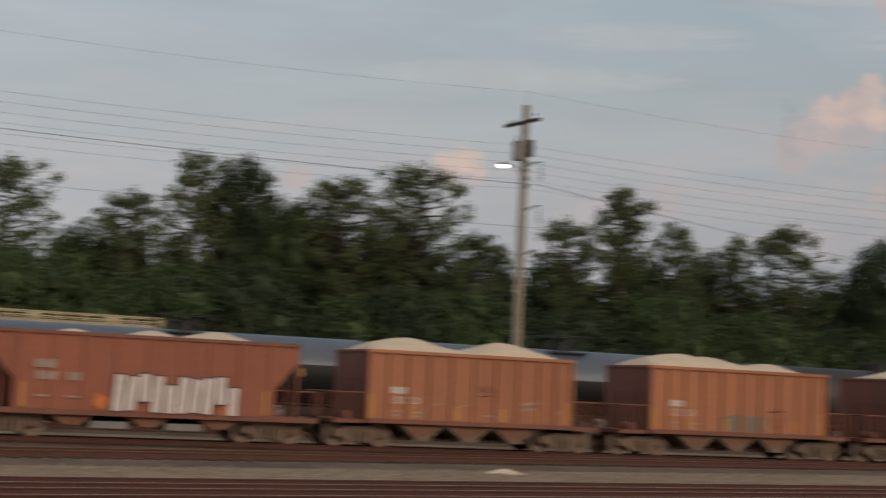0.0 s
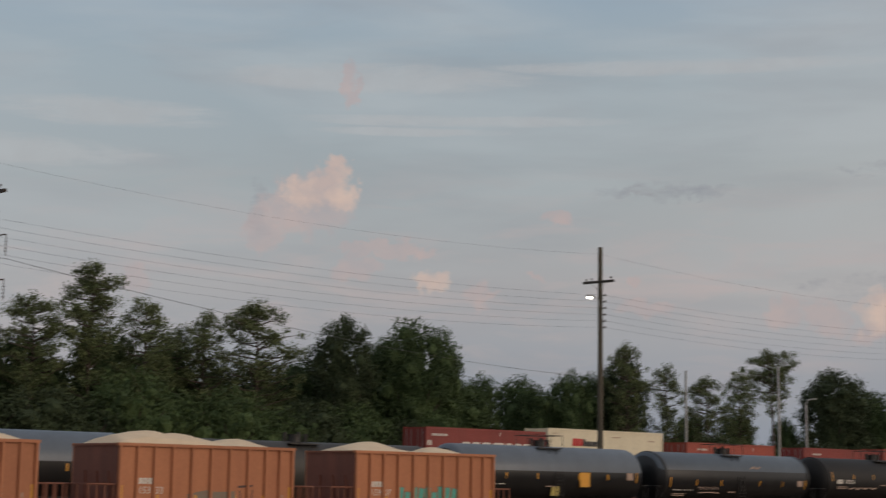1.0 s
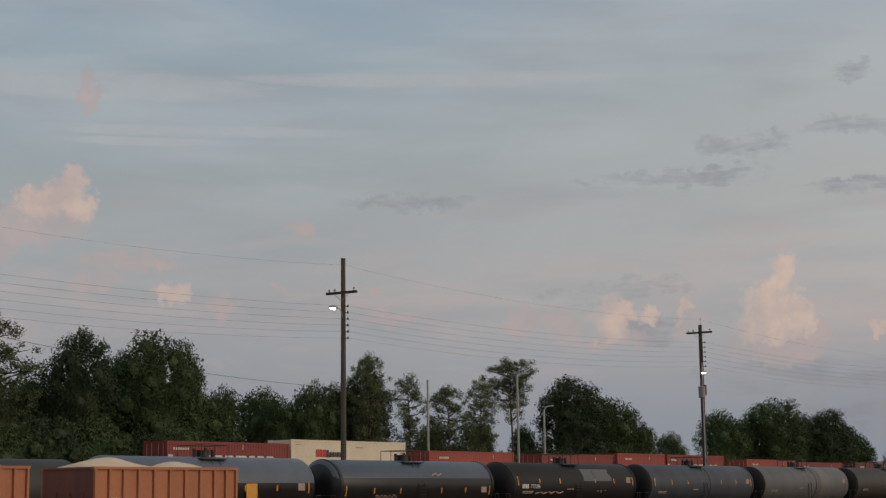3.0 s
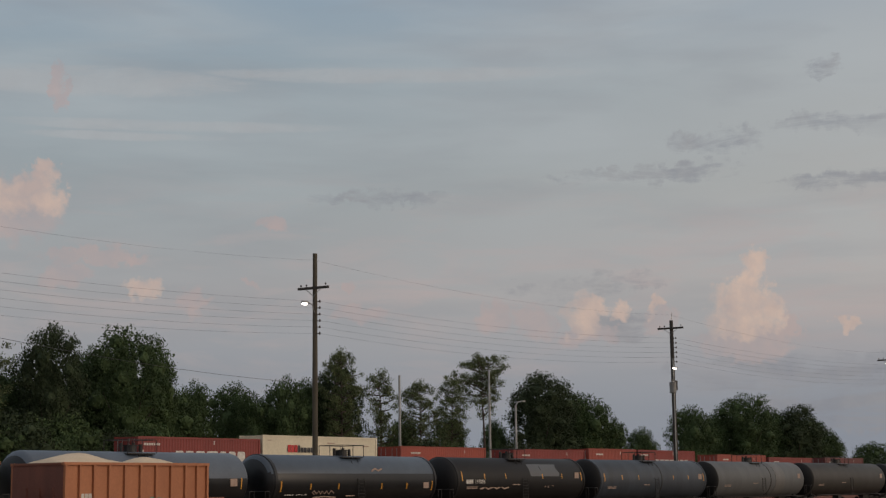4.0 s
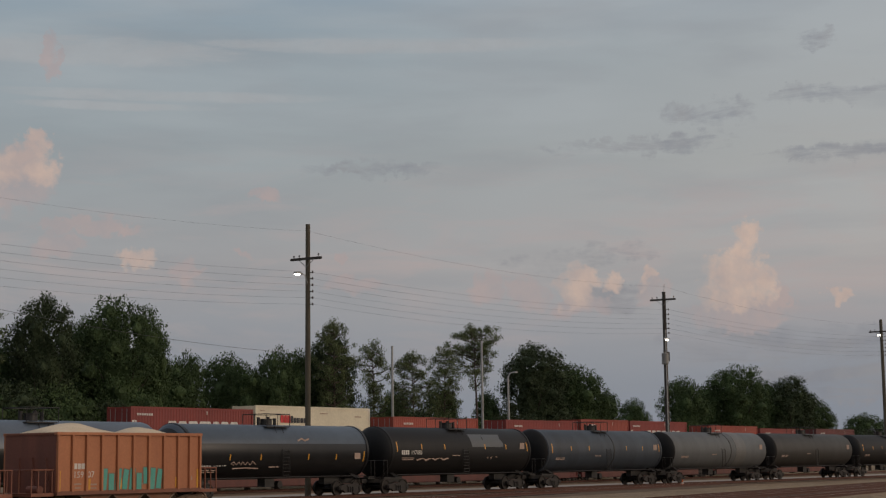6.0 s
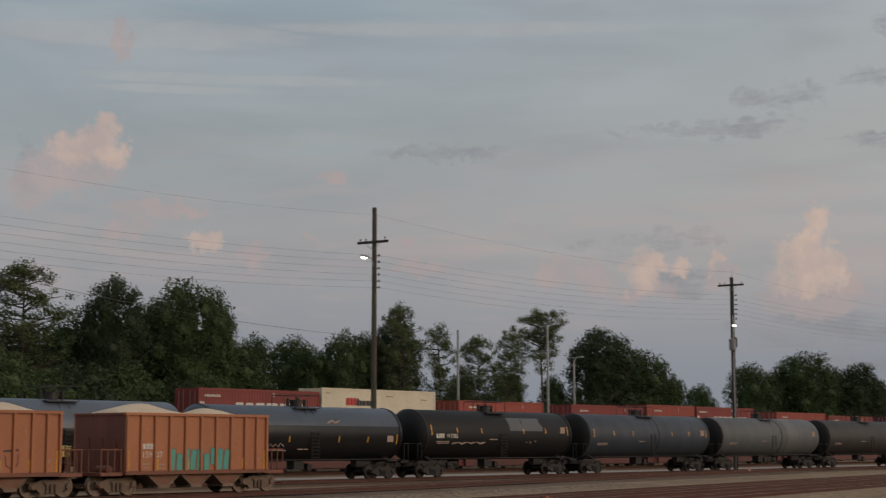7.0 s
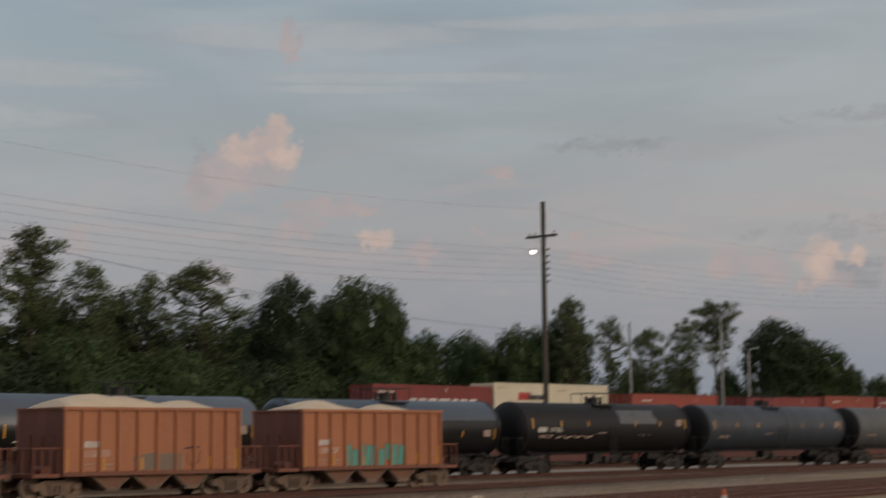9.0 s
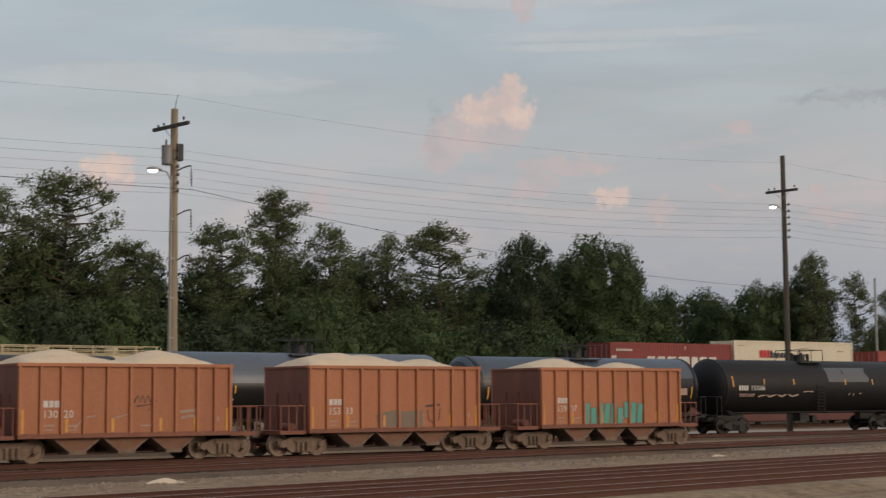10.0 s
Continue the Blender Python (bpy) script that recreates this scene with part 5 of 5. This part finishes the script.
def far_pole(x, y, top, curved, label):
    p = thing("light_pole" if curved else "bare_pole", pose(x, y, GROUND), label, "light pole" if curved else "pole")
    H = top - GROUND
    part("shaft", shape(tube, (0, 0, 0), (0, 0, H), 0.16, 0.10, 10), POLE_METAL, p)
    if curved:
        bm = bmesh.new()
        pipe(bm, [(0, 0, H - 0.05), (0.15, -0.2, H + 0.35), (0.55, -0.5, H + 0.45)], 0.06)
        box(bm, 0.45, 0.95, -0.62, -0.4, H + 0.40, H + 0.52)
        part("lamp_arm", bm, POLE_METAL, p)


far_pole(117.9, 95, 13.0, False, "pale grey metal pole at the edge of the woods")
far_pole(132.6, 95, 14.3, False, "pale grey metal pole at the edge of the woods")
far_pole(137.3, 95, 10.8, True, "grey street-light pole with a curved arm")


def marker(x, y, label):
    m = thing("track_marker", pose(x, y, GROUND), label, "track marker", "track markers")
    part("base", shape(box, -0.2, 0.2, -0.2, 0.2, 0, 0.05), CONE, m)
    part("body", shape(tube, (0, 0, 0.05), (0, 0, 0.62), 0.13, 0.04, 12), CONE, m)
    part("band", shape(tube, (0, 0, 0.30), (0, 0, 0.42), 0.10, 0.082, 12), WHITE, m, "white reflective band")


marker(42.6, 30.6, "small orange marker cone with a white band beside the rails")
marker(113.0, 61.5, "small orange marker cone with a white band beside the rails")


# ---- trees ----
def limb(bm, p0, p1, r0, r1, seg=6):
    tube(bm, p0, p1, r0, r1, seg, False)


def ball(sub):
    bm = bmesh.new()
    bmesh.ops.create_icosphere(bm, subdivisions=sub, radius=1.0)
    v = np.array([tuple(q.co) for q in bm.verts])
    f = [[q.index for q in face.verts] for face in bm.faces]
    bm.free()
    return v, np.array(f)


BALLS = {k: ball(k) for k in (2, 3)}


class Crown:
    """Gathers lumps and sprigs of one crown into a mesh."""

    def __init__(self, seed):
        self.rng = np.random.default_rng(seed)
        self.verts, self.tris, self.quads, self.n = [], [], [], 0

    def lump(self, c, r, sub, rough=0.22):
        """A leaf-filled inside that no sky shows through: knobbly, with a ragged skin."""
        v, f = BALLS[sub]
        k = np.array([1 + rough * noise.noise((q[0] * 2.2 + c[0], q[1] * 2.2 + c[1], q[2] * 2.2 + c[2])) for q in v])
        k *= self.rng.uniform(0.72, 1.14, len(v))
        self.verts.append(np.array(c) + v * k[:, None] * np.array(r))
        self.tris.append(f + self.n)
        self.n += len(v)

    def sprigs(self, pts, size):
        """Small pointed four-cornered sprigs, turned at random."""
        g, n = self.rng, len(pts)
        u = g.normal(size=(n, 3))
        u /= np.linalg.norm(u, axis=1)[:, None]
        w = np.cross(u, g.normal(size=(n, 3)))
        w /= np.linalg.norm(w, axis=1)[:, None]
        s = (size * g.uniform(0.6, 1.35, n))[:, None]
        q = np.stack([pts - u * s, pts - w * s * 0.5, pts + u * s, pts + w * s * 0.5], 1).reshape(-1, 3)
        self.verts.append(q)
        self.quads.append(np.arange(4 * n).reshape(-1, 4) + self.n)
        self.n += 4 * n

    def puff(self, c, r, count, size, flat=0.72):
        g = self.rng
        d = g.normal(size=(count, 3))
        d *= (r * g.uniform(0.15, 1.08, count) / np.linalg.norm(d, axis=1))[:, None]
        self.sprigs(np.array(c) + d * (1, 1, flat), size)

    def mesh(self, mat):
        me = bpy.data.meshes.new("crown")
        faces = [f for block in self.tris + self.quads for f in block.tolist()]
        me.from_pydata(np.concatenate(self.verts).tolist(), [], faces)
        me.materials.append(mat)
        return me


def pine_meshes(seed, height, spread, first, mat, limbs=34, per=60, fill=1.0, low=3):
    """A tall pine: bare lower trunk, rising limbs, a rounded crown of dark needle puffs with sky between."""
    rng = random.Random(seed)
    bm, crown = bmesh.new(), Crown(seed)
    pts = [Vector((0, 0, 0))]
    for k in range(1, 9):
        pts.append(Vector((pts[-1].x + rng.gauss(0, 0.12), pts[-1].y + rng.gauss(0, 0.12), height * 0.95 * k / 8)))
    for k in range(8):
        limb(bm, pts[k], pts[k + 1], 0.27 * (1 - k / 8.8), 0.27 * (1 - (k + 1) / 8.8), 7)
    for k in range(limbs + low):
        g = (k + rng.random()) / limbs if k < limbs else 0.25
        f = first + (0.98 - first) * g if k < limbs else rng.uniform(first * 0.72, first)
        i = min(7, int(f * 8))
        base = pts[i].lerp(pts[i + 1], f * 8 - i)
        ang = k * 2.4 + rng.uniform(-0.6, 0.6)
        reach = (spread - 0.3) * math.sqrt(max(0.05, 1 - abs((g - 0.42) / 0.62) ** 2.6)) * rng.uniform(0.62, 1.06)
        tip = base + Vector((math.cos(ang) * reach, math.sin(ang) * reach, reach * rng.uniform(0.05, 0.45)))
        tip.z = min(tip.z, height - 0.6)
        mid = base.lerp(tip, 0.55) + Vector((0, 0, -0.15 + rng.uniform(-0.2, 0.3)))
        limb(bm, base, mid, 0.08, 0.05, 5)
        limb(bm, mid, tip, 0.05, 0.02, 5)
        for t in (0.4, 0.62, 0.82, 1.0):
            if rng.random() > fill:
                continue
            c = base.lerp(tip, t) + Vector((rng.gauss(0, 0.3), rng.gauss(0, 0.3), rng.gauss(0, 0.2) + 0.2))
            r = rng.uniform(0.4, 0.95)
            c.z = min(c.z, height - r * 0.7)
            crown.puff(c, r, int(per * 2.5 * r * r) + 18, 0.10)
    c = pts[8]
    crown.puff((c.x, c.y, height - 0.7), 0.85, 120, 0.115, 0.8)
    return mesh_of(bm, BARK, fix=False), crown.mesh(mat)


def broad_meshes(seed, height, spread, low, mat, lobes=26, sprigs=23000, size=0.125, mid=0.55):
    """A broad leafy tree: forked trunk and limbs under a dome of many rounded lobes, each thick with small sprigs."""
    rng, g = random.Random(seed), np.random.default_rng(seed)
    bm, crown = bmesh.new(), Crown(seed)
    fork = Vector((rng.gauss(0, 0.2), rng.gauss(0, 0.2), height * 0.3))
    limb(bm, (0, 0, 0), fork, 0.34, 0.24, 8)
    for k in range(6):
        ang = k * 1.05 + rng.uniform(-0.3, 0.3)
        q = fork + Vector((math.cos(ang) * spread * 0.55, math.sin(ang) * spread * 0.55, height * rng.uniform(0.28, 0.45)))
        knee = fork.lerp(q, 0.5) + Vector((0, 0, 0.5))
        limb(bm, fork, knee, 0.16, 0.11, 6)
        limb(bm, knee, q, 0.11, 0.04, 6)
    z0, z1 = low * height, height
    centre = z0 + (z1 - z0) * mid
    blobs = [(np.array((0, 0, centre)), np.array((spread * 0.70, spread * 0.70, (z1 - z0) * 0.42)))]
    for k in range(lobes):
        v = 1 - 2 * (k + 0.5) / lobes
        v = math.copysign(abs(v) ** 0.8, v)
        ring = (1 - abs(v) ** 2.5) ** 0.4
        lr = spread * rng.uniform(0.22, 0.36)
        a = k * 2.39996 + rng.uniform(-0.25, 0.25)
        out = rng.uniform(0.88, 1.04)
        half = z1 - centre if v > 0 else centre - z0
        c = np.array((math.cos(a) * ring * (spread * out - lr), math.sin(a) * ring * (spread * out - lr), min(centre + v * (half * out - lr * 0.8), z1 - lr * 0.85)))
        blobs.append((c, np.array((lr, lr, lr * 0.85))))
    for k, (c, r) in enumerate(blobs):
        crown.lump(c, r * (0.64 if k == 0 else 0.52), 3 if k == 0 else 2, 0.3)
    weight = np.array([b[1][0] * b[1][2] for b in blobs])
    C, R = np.array([b[0] for b in blobs]), np.array([b[1] for b in blobs])
    tufts = sprigs // 7
    pick = g.choice(len(blobs), tufts, p=weight / weight.sum())
    d = g.normal(size=(tufts, 3))
    d /= np.linalg.norm(d, axis=1)[:, None]
    T = C[pick] + d * R[pick] * g.uniform(0.80, 1.10, tufts)[:, None]
    inside = np.zeros(tufts, bool)
    for c, r in blobs:
        inside |= (((T - c) / (r * 0.74)) ** 2).sum(1) < 1
    T = T[~inside]
    P = np.repeat(T, sprigs // len(T), 0)
    crown.sprigs(P + g.normal(size=P.shape) * (0.25, 0.25, 0.17), size)
    return mesh_of(bm, BARK, fix=False), crown.mesh(mat)


KINDS = {   # meshes, height and half width as built
    "pine_a": (pine_meshes(1, 18.0, 3.6, 0.46, PINE_LEAF, 44), 18.0, 3.6),
    "pine_b": (pine_meshes(2, 18.0, 3.2, 0.50, PINE_LEAF, 36), 18.0, 3.2),
    "pine_c": (pine_meshes(3, 18.0, 4.4, 0.45, PINE_LEAF, 52), 18.0, 4.4),
    "pine_d": (pine_meshes(9, 18.0, 2.6, 0.58, PINE_LEAF, 34, low=6), 18.0, 2.6),
    "pine_flat": (pine_meshes(12, 18.0, 4.2, 0.76, PINE_LEAF, 30, low=7), 18.0, 4.2),
    "thin": (pine_meshes(7, 15.0, 2.8, 0.36, PINE_LEAF, 34, 52, 0.75, 2), 15.0, 2.8),
    "oak_a": (broad_meshes(4, 15.0, 4.6, 0.10, DARK_LEAF), 15.0, 4.6),
    "oak_b": (broad_meshes(5, 15.0, 5.2, 0.08, OAK_LEAF, 30, 26000), 15.0, 5.2),
    "oak_c": (broad_meshes(6, 12.0, 4.4, 0.06, OAK_LEAF, 22, 18000), 12.0, 4.4),
    "bush_a": (broad_meshes(8, 8.0, 4.2, 0.02, BUSH_LEAF, 12, 6500, 0.135), 8.0, 4.2),
    "bush_b": (broad_meshes(10, 8.0, 4.0, 0.02, DARK_LEAF, 12, 6500, 0.135), 8.0, 4.0),
}
TREE_TEXT = {"pine": ("tall open-crowned pine with bare trunk at the wood's edge", "pine tree"), "oak": ("dense dark green broadleaf tree at the wood's edge", "broadleaf tree"),
             "thin": ("slender thin-leaved tree with sky showing through", "broadleaf tree"), "bush": ("dense low green thicket tree under the wood's edge", "thicket")}


def tree(kind, x, y, height, half, turn=0.0):
    """Place one tree; x and half are where its top stands and how far its crown reaches along the yard, as seen at 105 m across it."""
    (trunk, crown), tall, reach = KINDS[kind]
    text, cat = [v for k, v in TREE_TEXT.items() if kind.startswith(k)][0]
    s = (height - GROUND) / tall * (1.0 if "pine" in kind or kind == "thin" else 1.03)
    wide = half * math.cos(math.atan2(x, 105.0)) * 1.12 * y / 105.0 / reach
    t = thing("tree", pose(x * y / 105.0, y, GROUND, 0, 0, turn) @ Matrix.Diagonal((wide, wide, s, 1)), text, cat, "trees behind the yard")
    part("trunk", trunk, None, t)
    part("crown", crown, None, t)


def at(y, z):
    """Height of a tree top at distance y that reaches z as seen at 105 m."""
    return 1.95 + (z - 1.95) * y / 105.0


PLAN = [  # kind, x at 105 m, distance, top at 105 m, half width at 105 m, turn
    ("pine_c", 14.2, 106, 16.3, 3.4, 10), ("oak_c", 19.0, 107, 11.9, 2.6, 80), ("pine_a", 22.4, 104, 14.9, 2.7, 200), ("pine_b", 26.8, 105, 17.9, 2.6, 150), ("oak_a", 30.0, 107, 17.0, 3.2, 30), ("oak_c", 32.6, 106, 14.6, 2.6, 60),
    ("pine_c", 37.0, 105, 17.1, 3.8, 300), ("oak_a", 35.0, 109, 14.4, 3.4, 200), ("pine_c", 43.4, 104, 18.6, 4.2, 40), ("oak_c", 41.0, 108, 14.0, 3.6, 15), ("pine_a", 47.6, 103, 14.0, 3.2, 120),
]
PLAN_2 = [
    ("pine_a", 55.4, 104, 15.7, 3.1, 15), ("oak_c", 54.6, 107, 12.6, 3.2, 90), ("pine_d", 60.3, 103, 18.6, 2.6, 60), ("oak_c", 61.6, 108, 13.2, 3.4, 140), ("pine_b", 65.4, 104, 16.1, 2.8, 200), ("thin", 70.4, 105, 15.6, 2.5, 140),
    ("thin", 68.0, 107, 14.2, 2.4, 60), ("oak_c", 66.4, 109, 12.8, 3.2, 10), ("pine_a", 75.7, 103, 17.0, 4.3, 260), ("oak_a", 84.3, 103, 15.6, 3.8, 20), ("oak_b", 92.4, 102, 16.0, 5.4, 70), ("oak_c", 96.4, 103, 14.9, 2.4, 190),
]
PLAN_3 = [
    ("oak_c", 80.0, 108, 12.0, 3.6, 35), ("oak_c", 88.4, 107, 14.2, 3.2, 75), ("oak_c", 108.6, 110, 11.2, 3.4, 200), ("oak_c", 116.0, 109, 12.8, 3.2, 260), ("oak_c", 130.6, 110, 9.6, 3.4, 20), ("oak_c", 139.0, 110, 10.0, 3.6, 220), ("oak_c", 100.4, 112, 11.9, 2.8, 10), ("oak_c", 105.6, 114, 12.0, 3.9, 100), ("oak_c", 112.5, 108, 12.9, 3.6, 60), ("pine_a", 121.1, 104, 16.8, 3.0, 230), ("oak_a", 120.2, 107, 14.4, 4.6, 320),
    ("thin", 127.3, 104, 14.8, 3.0, 30), ("pine_a", 134.0, 104, 14.1, 3.9, 250), ("pine_b", 140.0, 105, 14.8, 3.2, 170), ("pine_flat", 145.6, 104, 17.4, 5.2, 300), ("oak_c", 147.6, 108, 9.8, 3.0, 120),
    ("oak_a", 157.2, 104, 15.4, 7.6, 45), ("oak_c", 167.2, 105, 13.3, 7.4, 130), ("oak_c", 173.5, 107, 10.4, 3.6, 10),
]
PLAN_4 = [
    ("oak_c", 162.4, 107, 13.8, 5.5, 15), ("oak_c", 202.0, 107, 12.6, 6.5, 35), ("oak_c", 219.0, 107, 13.2, 7.5, 95), ("oak_c", 233.0, 106, 12.2, 6.0, 5), ("oak_c", 180.2, 108, 9.7, 4.4, 75), ("oak_c", 194.0, 104, 12.9, 7.4, 110), ("oak_b", 210.0, 104, 15.0, 10.5, 160), ("oak_a", 227.6, 104, 14.0, 10.0, 280),
    ("oak_c", 238.6, 105, 10.8, 7.0, 90), ("oak_c", 256.0, 108, 9.1, 9.0, 40), ("oak_c", 270.0, 108, 8.8, 10.0, 70),
]
for kind, x, y, z, half, turn in PLAN + PLAN_2 + PLAN_3 + PLAN_4:
    tree(kind, x, y, at(y, z), half, turn)
rng = random.Random(21)
x = 4.0
while x < 176.0:      # the thicket under the tall trees, two deep
    z = 10.6 if x < 80 else (10.0 if x < 98 else 7.6)
    tree(rng.choice(("bush_a", "bush_b", "bush_a")), x, 98.5 + rng.uniform(-1, 1.5), at(98, z * rng.uniform(0.72, 0.98)), 4.8, rng.uniform(0, 360))
    if x < 98:
        tree(rng.choice(("bush_b", "oak_c", "bush_b")), x + 2.0, 109 + rng.uniform(-1, 3), at(109, 11.6 * rng.uniform(0.82, 1.04)), 4.6, rng.uniform(0, 360))
    x += rng.uniform(3.6, 5.0)
while x < 285.0:
    tree(rng.choice(("bush_a", "bush_b")), x, 104 + rng.uniform(-2, 3), at(104, 6.8 * rng.uniform(0.75, 1.05)), 8.0, rng.uniform(0, 360))
    x += rng.uniform(6.0, 8.5)


def unseen_bank():
    """Uneven dark foliage bank added unseen behind the camera; closes the yard, darkens reflections."""
    bm = bmesh.new()
    rows = []
    for k in range(121):
        a = math.radians(186 + 168 * k / 120)
        r = 75 + 6 * noise.noise((k * 0.4, 0, 5))
        h = 10.5 + 3.5 * noise.noise((k * 0.37, 3, 1)) + 1.5 * noise.noise((k * 1.3, 7, 1))
        row = []
        for dr, f in ((0, 0.0), (-2.5, 0.35), (-1.0, 0.75), (3, 1.0), (9, 0.9), (12, 0.0)):
            row.append(bm.verts.new(((r + dr) * math.cos(a) + 40, (r + dr) * math.sin(a) - 10, GROUND - 0.05 + h * f + (0.8 * noise.noise((k * 0.9, dr, f * 4)) if f else 0))))
        rows.append(row)
    for a, b in zip(rows, rows[1:]):
        for i in range(5):
            bm.faces.new((a[i], b[i], b[i + 1], a[i + 1]))
    tagged(new("backdrop", mesh_of(bm, DARK_LEAF)), "added unseen bank of dark foliage behind the camera", "woods", kind="structure")


unseen_bank()


# ---- movement: the tank train rolls by, its wheels turning ----
# seconds, metres rolled towards -x
ROLLED = [(0.0, 0.0), (1.0, 3.15), (2.0, 6.26), (3.0, 9.42), (4.0, 12.58), (5.0, 15.66), (6.0, 18.70), (7.0, 21.76), (8.0, 24.97), (9.0, 28.34), (10.0, 31.78)]


def rolled(t):
    """Metres rolled at t seconds, between the rows by a smooth cubic."""
    k = min(int(t), 9)
    d = [ROLLED[min(max(i, 0), 10)][1] for i in range(k - 1, k + 3)]
    if k == 0:
        d[0] = 2 * d[1] - d[2]
    if k == 9:
        d[3] = 2 * d[2] - d[1]
    u = t - k
    return d[1] + 0.5 * u * (d[2] - d[0] + u * (2 * d[0] - 5 * d[1] + 4 * d[2] - d[3] + u * (3 * (d[1] - d[2]) + d[3] - d[0])))


def motions():
    for car, x in TRAIN:
        walk(car, [(k * 0.5, pose(x - rolled(k * 0.5), TANK_Y, 0)) for k in range(21)])
    for w, x, r in ROLLING:
        walk(w, [(k * 0.2, pose(x, 0, r, 0, -math.degrees(rolled(k * 0.2) / r), 0)) for k in range(51)])
    # the cream car on the far track rolls the other way, two metres a second
    walk(cream_car, [(k * 0.5, pose(11.3 + 1.02 * k, WELL_Y, 0)) for k in range(21)])
    for w in cream_car.children_recursive:
        if w.name.startswith("wheelset"):
            x, r = w.matrix_basis.translation.x, w.matrix_basis.translation.z
            walk(w, [(k * 0.2, pose(x, 0, r, 0, math.degrees(0.408 * k / r), 0)) for k in range(51)])


motions()
